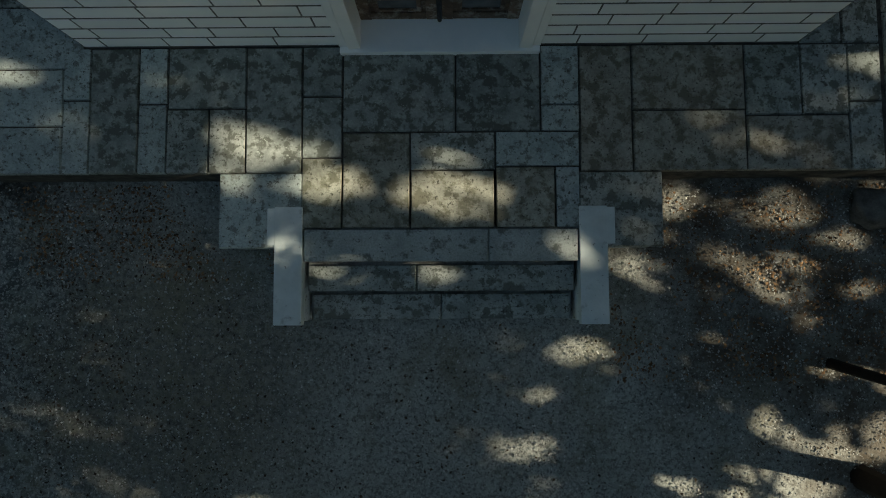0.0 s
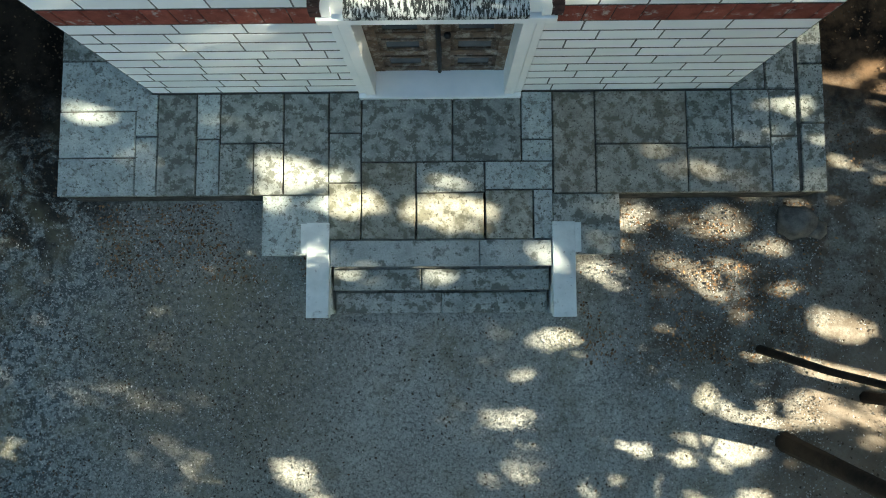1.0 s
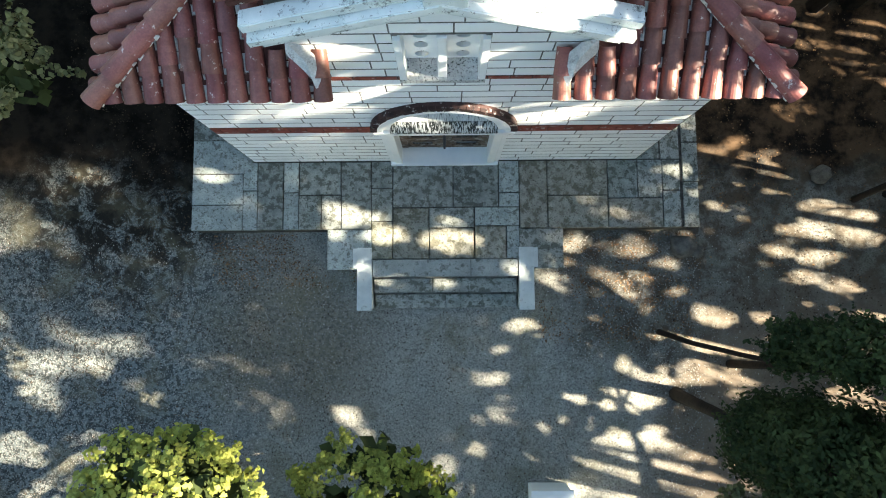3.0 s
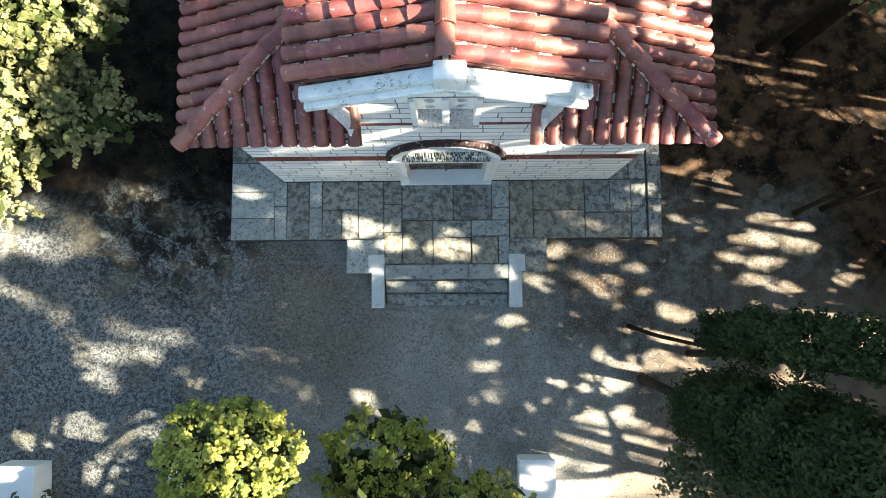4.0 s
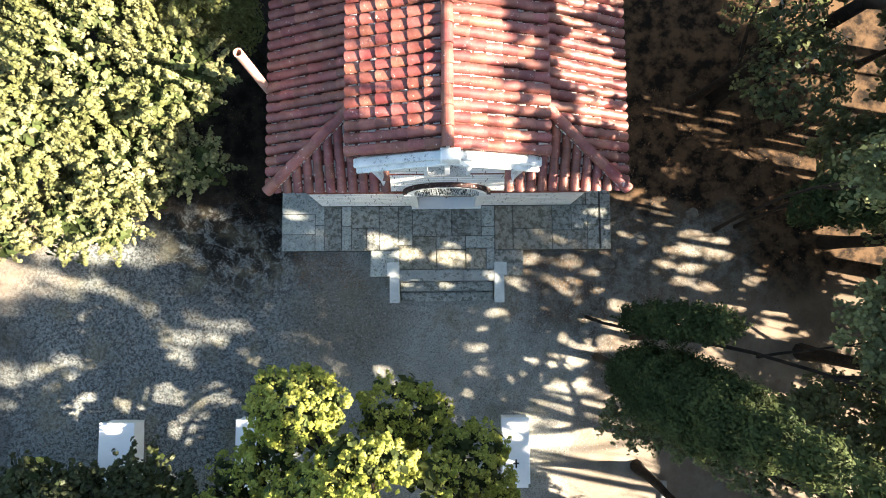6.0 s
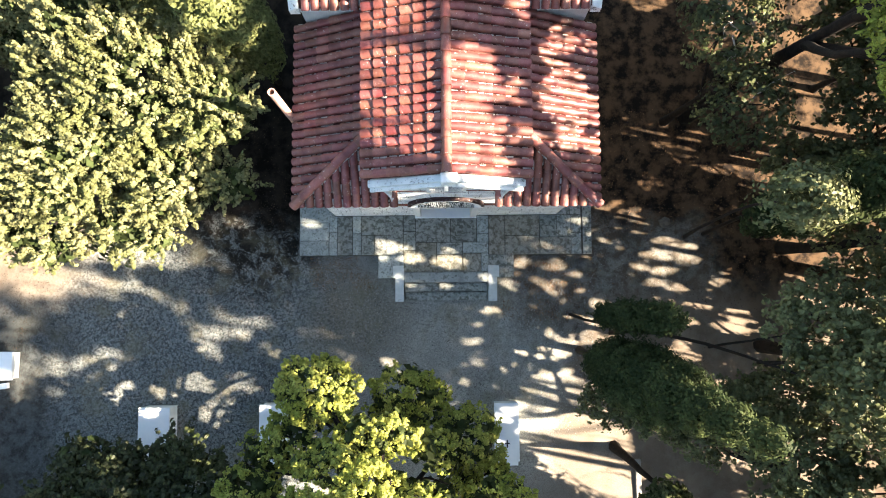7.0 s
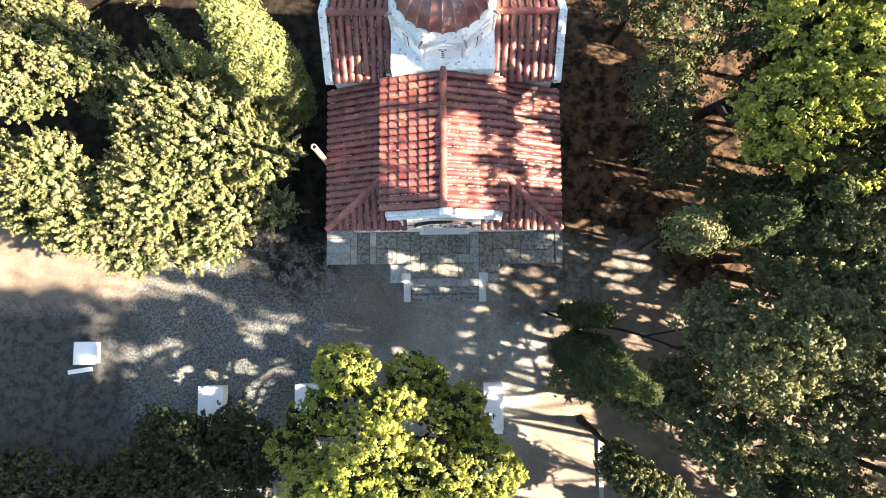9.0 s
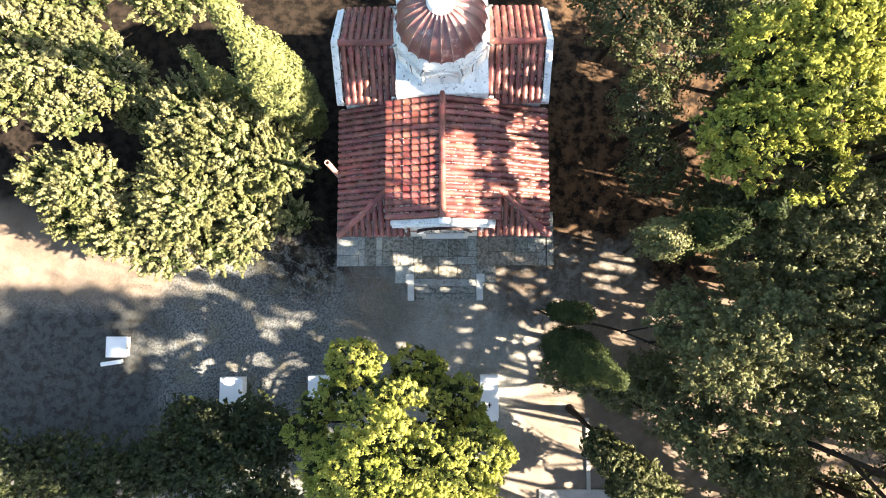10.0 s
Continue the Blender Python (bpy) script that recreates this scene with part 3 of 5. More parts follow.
def fillet(bm, p0, p1, normal, lumps=9):
    """A ragged line of mortar between two rows of tiles."""
    p0, p1, n = Vector(p0), Vector(p1), Vector(normal).normalized()
    d = p1 - p0
    side = d.cross(n).normalized()
    for i in range(lumps):
        if rng.random() < 0.22:
            continue
        a, b = p0 + d * ((i + rng.uniform(0, 0.3)) / lumps), p0 + d * ((i + rng.uniform(0.7, 1.1)) / lumps)
        w, h = rng.uniform(0.010, 0.026), rng.uniform(0.018, 0.045)
        vs = [bm.verts.new(a - side * w), bm.verts.new(a + side * w), bm.verts.new(b + side * w * 0.8), bm.verts.new(b - side * w), bm.verts.new(a * 0.7 + b * 0.3 + n * h), bm.verts.new(a * 0.3 + b * 0.7 + n * h * 0.9)]
        for f in ((0, 1, 4), (1, 2, 5, 4), (2, 3, 5), (3, 0, 4, 5)):
            bm.faces.new([vs[k] for k in f])


EAVE_X, EAVE_Y, EAVE_Z = 3.46, 2.19, 4.965
HIP_X, HIP_Y, HIP_Z = 1.70, 3.62, 5.80
NAVE_X, NAVE_Z, RIDGE_Z = 1.72, 6.32, 6.88
PITCH = 0.213
for s in (-1, 1):
    # aisle roof, with the hip towards the front
    up = Vector((s * (HIP_Z - EAVE_Z), 0, EAVE_X - HIP_X))
    aisle = roof_bed("aisle_roof", [(s * EAVE_X, EAVE_Y, EAVE_Z), (s * EAVE_X, 6.42, EAVE_Z), (s * HIP_X, 6.42, HIP_Z), (s * HIP_X, HIP_Y, HIP_Z)], label="red barrel-tile lean-to roof")
    seams = bmesh.new()
    y = 2.33
    while y < 6.42:
        f = min(1.0, (y - EAVE_Y) / (HIP_Y - EAVE_Y))
        low = Vector((s * (EAVE_X + 0.03), y, EAVE_Z - 0.012))
        high = Vector((s * (EAVE_X - (EAVE_X - HIP_X) * f), y, EAVE_Z + (HIP_Z - EAVE_Z) * f))
        if (high - low).length > 0.14:
            tile_row(aisle, low, high, up)
            fillet(seams, low + Vector((0, PITCH / 2, 0.012)), high + Vector((0, PITCH / 2, 0)), up)
        y += PITCH * rng.uniform(0.98, 1.02)
    tagged(part("mortar_seams", seams, M["mortar"], aisle), "crumbling pale mortar between the tiles", kind="stuff")
    # front skirt of the same roof
    upf = Vector((0, -(HIP_Z - EAVE_Z), HIP_Y - EAVE_Y))
    cut = (FRONT - EAVE_Y) / (HIP_Y - EAVE_Y)
    skirt = roof_bed("front_roof", [(s * EAVE_X, EAVE_Y, EAVE_Z), (s * HIP_X, HIP_Y, HIP_Z), (s * 1.52, HIP_Y, HIP_Z), (s * 1.52, FRONT - 0.03, EAVE_Z + 0.835 * cut - 0.02), (s * 1.21, FRONT - 0.03, EAVE_Z + 0.835 * cut - 0.02), (s * 1.21, EAVE_Y, EAVE_Z)], label="red barrel-tile skirt roof over the front")
    seams = bmesh.new()
    x = 3.33
    while x > 1.2:
        f = min(1.0, (EAVE_X - x) / (EAVE_X - HIP_X))
        if x < 1.66:
            f = cut * 0.92
        low = Vector((s * x, EAVE_Y - 0.02, EAVE_Z - 0.012))
        high = Vector((s * x, EAVE_Y + (HIP_Y - EAVE_Y) * f, EAVE_Z + (HIP_Z - EAVE_Z) * f))
        if (high - low).length > 0.14:
            tile_row(skirt, low, high, upf)
            fillet(seams, low + Vector((s * PITCH / 2, 0, 0.012)), high + Vector((s * PITCH / 2, 0, 0)), upf, 6)
        x -= PITCH * rng.uniform(0.98, 1.02)
    tagged(part("mortar_seams", seams, M["mortar"], skirt), "crumbling pale mortar between the tiles", kind="stuff")
    hip = part("hip", box((min(s * 3.44, s * 3.38), EAVE_Y + 0.02, EAVE_Z - 0.02), (max(s * 3.44, s * 3.38), EAVE_Y + 0.06, EAVE_Z)), M["mortar"], church)
    tile_row(hip, (s * (EAVE_X + 0.03), EAVE_Y - 0.03, EAVE_Z + 0.03), (s * (HIP_X - 0.02), HIP_Y + 0.02, HIP_Z + 0.04), (s * 0.28, -0.28, 0.9), 0.34, HIPS, "hip_tile", 0.03)
    line = bmesh.new()
    fillet(line, (s * (EAVE_X - 0.02), EAVE_Y - 0.10, EAVE_Z + 0.07), (s * (HIP_X - 0.02), HIP_Y - 0.12, HIP_Z + 0.07), (0, -0.4, 0.9), 26)
    tagged(part("mortar_seams", line, M["mortar"], hip), "crumbling pale mortar between the tiles", kind="stuff")
    # torn mortar flashing where the skirt ends against the gable
    rim = [(1.48, 2.57, 5.40), (1.34, 2.57, 5.32), (1.24, 2.52, 5.22), (1.17, 2.38, 5.13), (1.16, 2.25, 5.05), (1.25, 2.23, 5.08), (1.29, 2.33, 5.13), (1.40, 2.42, 5.19), (1.50, 2.51, 5.28)]
    end = bmesh.new()
    top_ = [end.verts.new((s * x, y, z + 0.05)) for x, y, z in rim]
    low_ = [end.verts.new((s * x, y, z - 0.06)) for x, y, z in rim]
    peak = end.verts.new((s * 1.31, 2.42, 5.31))
    for k in range(len(rim)):
        k1 = (k + 1) % len(rim)
        end.faces.new((top_[k], top_[k1], peak))
        end.faces.new((top_[k], low_[k], low_[k1], top_[k1]))
    bmesh.ops.recalc_face_normals(end, faces=end.faces)
    part("flashing", end, M["mortar"], church, "torn white mortar flashing beside the gable")
    # nave roof
    upn = Vector((s * (RIDGE_Z - NAVE_Z), 0, NAVE_X))
    nave = roof_bed("nave_roof", [(s * NAVE_X, 2.50, NAVE_Z), (s * NAVE_X, 6.36, NAVE_Z), (0, 6.36, RIDGE_Z), (0, 2.50, RIDGE_Z)], label="red barrel-tile nave roof")
    seams = bmesh.new()
    y = 2.60
    while y < 6.32:
        wave_ = 0.012 * math.sin(y * 4)
        low, high = Vector((s * (NAVE_X + 0.04), y + wave_, NAVE_Z - 0.016)), Vector((s * 0.07, y + 0.02 * rng.uniform(-1, 1), RIDGE_Z - 0.03))
        tile_row(nave, low, high, upn, 0.30)
        fillet(seams, low + Vector((0, PITCH / 2, 0.016)), high + Vector((0, PITCH / 2, 0)), upn)
        y += PITCH * rng.uniform(0.98, 1.02)
    tagged(part("mortar_seams", seams, M["mortar"], nave), "crumbling pale mortar between the tiles", kind="stuff")
    # transept roof, two slopes
    for back in (0, 1):
        ye, yr, ze, zr = (6.42, 7.95, 5.96, 6.98) if not back else (9.48, 7.95, 5.96, 6.98)
        upt = Vector((0, -(zr - ze) if not back else (zr - ze), abs(yr - ye)))
        trans = roof_bed("transept_roof", [(s * 3.24, ye, ze), (s * 1.40, ye, ze), (s * 1.40, yr, zr), (s * 3.24, yr, zr)], label="red barrel-tile transept roof")
        seams = bmesh.new()
        x = 1.55
        while x < 3.2:
            low, high = Vector((s * x, ye + (0.05 if back else -0.05), ze - 0.03)), Vector((s * x, yr, zr))
            tile_row(trans, low, high, upt, 0.31)
            fillet(seams, low + Vector((s * PITCH / 2, 0, 0.02)), high + Vector((s * PITCH / 2, 0, 0)), upt)
            x += PITCH * 1.02
        tagged(part("mortar_seams", seams, M["mortar"], trans), "crumbling pale mortar between the tiles", kind="stuff")
    ridge_t = part("transept_ridge", box((min(s * 1.42, s * 3.2), 7.93, 6.94), (max(s * 1.42, s * 3.2), 7.97, 7.0)), M["mortar"], church)
    tile_row(ridge_t, (s * 3.22, 7.95, 7.0), (s * 1.44, 7.95, 7.0), (0, 0, 1), 0.36, HIPS, "ridge_tile", 0.0)
    # white raking parapet on the transept's gable
    bm = bmesh.new()
    for ya, yb in ((6.36, 7.95), (7.95, 9.54)):
        za, zb = (5.93, 7.08) if ya < 7 else (7.08, 5.93)
        for xa, xb, dz in ((3.22, 3.33, 0.09), (3.33, 3.44, 0.02)):
            xs = sorted((s * xa, s * xb))
            vs = [bm.verts.new((x, y_, z_ + d)) for y_, z_ in ((ya, za), (yb, zb)) for d in (-0.16, dz) for x in xs]
            for f in ((0, 1, 3, 2), (4, 6, 7, 5), (2, 3, 7, 6), (0, 4, 5, 1), (0, 2, 6, 4), (1, 5, 7, 3)):
                bm.faces.new([vs[k] for k in f])
    bmesh.ops.recalc_face_normals(bm, faces=bm.faces)
    part("gable_parapet", bm, M["lichen"], church, "weathered white raking parapet")
    part("eave_fascia", box((min(s * 1.46, s * 3.28), 6.44, 5.72), (max(s * 1.46, s * 3.28), 6.52, 5.93), 0.01), M["lichen"], church)
    bm = bmesh.new()
    add_prism(bm, [(s * 1.5, 5.9), (s * 1.62, 5.9), (s * 1.62, 6.4), (s * 1.5, 6.4)], 6.38, 6.44)
    part("gutter_stub", bm, M["plaster"], church)

ridge = part("nave_ridge", box((-0.03, 2.50, RIDGE_Z - 0.06), (0.03, 6.3, RIDGE_Z + 0.02)), M["mortar"], church)
tile_row(ridge, (0, 2.49, RIDGE_Z + 0.015), (0, 6.36, RIDGE_Z + 0.015), (0, 0, 1), 0.36, HIPS, "ridge_tile", 0.02)

# raking cornice of the front gable
for s in (-1, 1):
    for k, (y0, y1, d0, d1, out) in enumerate(((2.35, 2.50, -0.02, 0.11, 1.66), (2.275, 2.55, -0.13, -0.025, 1.63), (2.37, 2.60, -0.34, -0.135, 1.58))):
        bm = bmesh.new()
        add_prism(bm, [(0, 6.70 + d0), (s * out, 6.10 + d0), (s * out, 6.10 + d1), (0, 6.70 + d1)], y0, y1)
        bmesh.ops.bevel(bm, geom=bm.edges[:], offset=0.012, segments=2, affect="EDGES")
        part("gable_cornice", bm, M["lichen"], church)
part("apex_block", box((-0.13, 2.29, 6.50), (0.21, 2.50, 6.93), 0.03), M["lichen"], church)


# gable window: two lights with pierced slabs
win = empty("gable_window", (0, 0, 0), "two-light gable window with pierced white slabs", parent=church)
part("frame", box((-0.47, FRONT - 0.045, 4.42), (-0.39, FRONT + 0.2, 5.45), 0.01), M["marble"], win)
part("frame", box((0.39, FRONT - 0.045, 4.42), (0.47, FRONT + 0.2, 5.45), 0.01), M["marble"], win)
part("mullion", box((-0.05, FRONT - 0.03, 4.46), (0.05, FRONT + 0.2, 5.45), 0.015), M["marble"], win)


def sill(x0, x1, y0, z0, y1, z1, drop=0.07):
    bm = bmesh.new()
    vs = [bm.verts.new(c) for c in ((x0, y0, z0), (x1, y0, z0), (x1, y1, z1), (x0, y1, z1), (x0, y0, z0 - drop), (x1, y0, z0 - drop), (x1, y1, z0 - drop), (x0, y1, z0 - drop))]
    for f in ((0, 1, 2, 3), (4, 7, 6, 5), (0, 4, 5, 1), (1, 5, 6, 2), (2, 6, 7, 3), (3, 7, 4, 0)):
        bm.faces.new([vs[k] for k in f])
    bmesh.ops.recalc_face_normals(bm, faces=bm.faces)
    return bm


part("sill", sill(-0.47, 0.47, FRONT - 0.055, 4.44, FRONT + 0.22, 4.53), M["stained"], win, "black-stained sloping sill")


def pierced(x0, x1, z0, z1, y, thick, nx, nz, r):
    """A slab with round holes through it, facing the front."""
    bm = bmesh.new()
    dx, dz = (x1 - x0) / nx, (z1 - z0) / nz
    for i in range(nx):
        for j in range(nz):
            cx, cz = x0 + dx * (i + 0.5), z0 + dz * (j + 0.5)
            outer, ring = [], []
            for k in range(16):
                a = 2 * math.pi * k / 16
                c, s_ = math.cos(a), math.sin(a)
                f = 1 / max(abs(c), abs(s_))
                outer.append((cx + c * f * dx / 2, cz + s_ * f * dz / 2))
                ring.append((cx + c * r, cz + s_ * r))
            loops = [[bm.verts.new((px, yy, pz)) for px, pz in pp] for pp, yy in ((outer, y), (ring, y), (ring, y + thick))]
            for a, b in zip(loops, loops[1:]):
                for k in range(16):
                    bm.faces.new((a[k], a[(k + 1) % 16], b[(k + 1) % 16], b[k]))
    bmesh.ops.recalc_face_normals(bm, faces=bm.faces)
    return bm


for s in (-1, 1):
    xa, xb = sorted((s * 0.05, s * 0.39))
    part("pierced_slab", pierced(xa, xb, 4.53, 5.45, FRONT + 0.17, 0.06, 1, 4, 0.075), M["block"], win)
    # near-black sheet paints the unlit hollow behind the holes
    part("dark_back", box((xa, FRONT + 0.26, 4.45), (xb, FRONT + 0.28, 5.47)), M["dark"], win)

# door surround
part("threshold", box((-0.93, 2.515, 0.40), (0.93, 2.90, 0.535), 0.008), M["marble"], church, "white marble threshold")
for s in (-1, 1):
    xa, xb = sorted((s * 0.735, s * 0.85))
    jamb = part("jamb", box((xa, 2.545, 0.535), (xb, 2.90, 2.44), 0.008), M["marble"], church, "white marble door jamb")
    xa, xb = sorted((s * 0.858, s * 0.935))
    part("jamb_edge", box((xa, 2.57, 0.535), (xb, 2.72, 2.44), 0.008), M["marble"], jamb)
part("lintel", box((-1.0, 2.50, 2.44), (1.0, 2.90, 2.535), 0.01), M["marble"], church, "white marble lintel")
part("lintel_ledge", sill(-0.76, 0.76, 2.495, 2.60, 2.64, 2.656, 0.06), M["soot"], church, "black-stained sloping ledge over the door")
part("upper_ledge", sill(-0.76, 0.76, 2.643, 2.66, 2.86, 2.75, 0.06), M["soot_thin"], church)
# dark half disc paints the shadowed top of the niche
part("vent_slit", arc_band(0.02, 0.15, 2.772, 2.79, 2.84, steps=10), M["dark"], church, "dark half disc painting the shade in the lunette")
part("tympanum", arc_band(0.02, 0.78, 2.78, 2.9, SPRING), M["plaster"], church)
part("arch_moulding", arc_band(0.76, 0.93, 2.545, 2.80, SPRING), M["marble"], church, "white marble arch over the door")
part("arch_lip", arc_band(0.86, 0.94, 2.515, 2.56, SPRING), M["marble"], church)
ring = part("arch_brick_ring", arc_band(0.935, 1.03, 2.52, 2.62, SPRING), M["old_brick"], church, "sooty brick ring round the arch")
for i in range(34):
    a = math.pi * (i + 0.5) / 34
    m = pose(0.985 * math.cos(a), 2.53, SPRING + 0.985 * math.sin(a), 90, 0, 0) @ pose(0, 0, 0, 0, 0, math.degrees(a)) @ Matrix.Diagonal((0.10, 0.082, 0.05, 1))
    put_piece("brick", rng.choice(band_meshes), ring, m)
ring_mat = [piece_mesh("brick", M["old_brick"], 0.04, k + 80, 0.2) for k in range(3)]
for ob in ring.children:
    ob.data = rng.choice(ring_mat)

# double door
for s in (-1, 1):
    leaf = empty("door", (0, 0, 0), "weathered brown panelled door leaf", parent=church)
    xa, xb = sorted((s * 0.012, s * 0.735))
    part("stile", box((xa, 2.825, 0.54), (xa + 0.11, 2.870, 2.46), 0.006), M["wood"], leaf)
    part("stile", box((xb - 0.11, 2.825, 0.54), (xb, 2.870, 2.46), 0.006), M["wood"], leaf)
    for z in (0.54, 0.98, 1.42, 1.90, 2.34):
        part("rail", box((xa + 0.11, 2.830, z), (xb - 0.11, 2.870, z + 0.12), 0.006), M["wood"], leaf)
    for z, h in ((0.66, 0.32), (1.10, 0.32), (1.54, 0.36), (2.02, 0.32)):
        p_ = part("panel", box((xa + 0.11, 2.850, z), (xb - 0.11, 2.875, z + h)), M["wood"], leaf)
        part("pane", box((xa + 0.19, 2.842, z + 0.07), (xb - 0.19, 2.852, z + h - 0.07), 0.004), M["glass"], p_)
        bm = bmesh.new()
        for lo, hi in (((xa + 0.15, z + 0.03), (xb - 0.15, z + 0.07)), ((xa + 0.15, z + h - 0.07), (xb - 0.15, z + h - 0.03)), ((xa + 0.15, z + 0.07), (xa + 0.19, z + h - 0.07)), ((xb - 0.19, z + 0.07), (xb - 0.15, z + h - 0.07))):
            add_box(bm, (lo[0], 2.828, lo[1]), (hi[0], 2.852, hi[1]))
        part("bead", bm, M["wood"], p_)
part("door_bar", add_tube(bmesh.new(), [(0.0, 2.810, 0.56), (0.0, 2.800, 1.2), (0.0, 2.810, 2.3)], [0.022, 0.03, 0.022], 8), M["iron"], church)
knob = bmesh.new()
bmesh.ops.create_uvsphere(knob, u_segments=10, v_segments=6, radius=0.04, matrix=Matrix.Translation((0.09, 2.800, 1.55)))
part("door_knob", knob, M["iron"], church)

# drum and dome
CX, CY = 0.0, 8.02
bm = bmesh.new()
sq = [(-1.43, 6.32), (1.43, 6.32), (1.43, 9.58), (-1.43, 9.58)]
low = [bm.verts.new((x, y, 5.6)) for x, y in sq]
edge = [bm.verts.new((x, y, 6.98)) for x, y in sq]
inner = [bm.verts.new((x * 0.8, CY + (y - CY) * 0.8, 7.06)) for x, y in sq]
for a, b in ((low, edge), (edge, inner)):
    for k in range(4):
        bm.faces.new((a[k], a[(k + 1) % 4], b[(k + 1) % 4], b[k]))
bm.faces.new(inner)
bm.faces.new(low[::-1])
bmesh.ops.recalc_face_normals(bm, faces=bm.faces)
part("drum_base", bm, M["lichen"], church, "white plastered drum base with dark lichen")
A = 1.37
drum = bmesh.new()
corner = A / math.cos(math.pi / 8)
bmesh.ops.create_cone(drum, cap_ends=True, segments=8, radius1=corner, radius2=corner, depth=1.0, matrix=Matrix.Translation((CX, CY, 7.42)) @ Matrix.Rotation(math.pi / 8, 4, "Z"))
drum = part("drum", drum, M["plaster"], church, "white octagonal drum")
for k in range(8):
    turn = Matrix.Translation((CX, CY, 0)) @ Matrix.Rotation(k * math.pi / 4, 4, "Z")

    def placed(bm):
        bmesh.ops.transform(bm, matrix=turn, verts=bm.verts)
        return bm

    part("drum_panel", placed(box((-0.50, -A - 0.03, 7.04), (0.50, -A + 0.02, 7.66), 0.01)), M["marble"], drum)
    part("drum_arch", placed(arc_band(0.40, 0.50, -A - 0.055, -A + 0.02, 7.40, 20, 160, steps=12)), M["lichen"], drum)
    slot = part("drum_window", placed(pierced(-0.11, 0.11, 7.05, 7.61, -A - 0.07, 0.05, 1, 4, 0.062)), M["marble"], drum)
    # shade in the small holes, put in as a dark sheet
    part("dark_back", placed(box((-0.10, -A - 0.038, 7.06), (0.10, -A - 0.033, 7.60))), M["dark"], slot)
    part("drum_column", placed(add_tube(bmesh.new(), [(0.575, -A - 0.01, 7.0), (0.575, -A - 0.01, 7.62), (0.575, -A - 0.02, 7.95)], [0.055, 0.05, 0.06], 8)), M["lichen"], drum)
    part("spout", placed(add_tube(bmesh.new(), [(0.575, -A + 0.05, 7.98), (0.61, -A - 0.09, 7.97), (0.63, -A - 0.14, 7.92)], [0.035, 0.03, 0.026], 7)), M["riser"], drum)
eave = bmesh.new()
bmesh.ops.create_cone(eave, cap_ends=True, segments=8, radius1=(A - 0.01) / math.cos(math.pi / 8), radius2=1.27, depth=0.30, matrix=Matrix.Translation((CX, CY, 8.07)) @ Matrix.Rotation(math.pi / 8, 4, "Z"))
part("dome_cornice", eave, M["lichen"], church, "white cornice under the dome with dark stains")
RIBS, DR, DH, DZ = 24, 1.33, 1.12, 8.2


def dome_point(a, u, lift=0.0):
    r = (DR + lift) * math.cos(u)
    return Vector((CX + r * math.cos(a), CY + 0.08 + r * math.sin(a), DZ + (DH + lift) * math.sin(u)))


dome = part("dome", add_tube(bmesh.new(), [(CX, CY + 0.08, DZ + DH - 0.05), (CX, CY + 0.08, DZ + DH + 0.06), (CX, CY + 0.08, DZ + DH + 0.14)], [0.40, 0.33, 0.05], 20), M["lichen"], church, "shallow ribbed red dome")
for k in range(RIBS):
    a0, a1 = 2 * math.pi * k / RIBS, 2 * math.pi * (k + 1) / RIBS
    bm = bmesh.new()
    grid = [[bm.verts.new(dome_point(a0 + (a1 - a0) * i / 4, 1.42 * j / 9, -0.035 * math.sin(math.pi * i / 4))) for i in range(5)] for j in range(10)]
    for j in range(9):
        for i in range(4):
            bm.faces.new((grid[j][i], grid[j][i + 1], grid[j + 1][i + 1], grid[j + 1][i]))
    part("dome_segment", bm, M["dome"], dome, smooth=True)
    pts = [dome_point(a0, 1.40 * j / 9, 0.004) for j in range(10)]
    part("dome_rib", add_tube(bmesh.new(), pts, [0.024 - 0.0016 * j for j in range(10)], 6), M["rib"], dome, smooth=True)

# upright flue pipe beside the aisle
pipe = bmesh.new()
for r, flip in ((0.085, False), (0.062, True)):
    rings = [[bm_v for bm_v in (pipe.verts.new((-3.60 + r * math.cos(2 * math.pi * k / 14), 4.28 + r * math.sin(2 * math.pi * k / 14), z)) for k in range(14))] for z in (0.3, 6.6)]
    for k in range(14):
        q = (rings[0][k], rings[0][(k + 1) % 14], rings[1][(k + 1) % 14], rings[1][k])
        pipe.faces.new(q[::-1] if flip else q)
    if flip:
        for k in range(14):
            pipe.faces.new((keep[k], keep[(k + 1) % 14], rings[1][(k + 1) % 14], rings[1][k]))
    keep = rings[1]
part("flue_pipe", pipe, M["pipe"], church, "upright pinkish flue pipe", smooth=False)

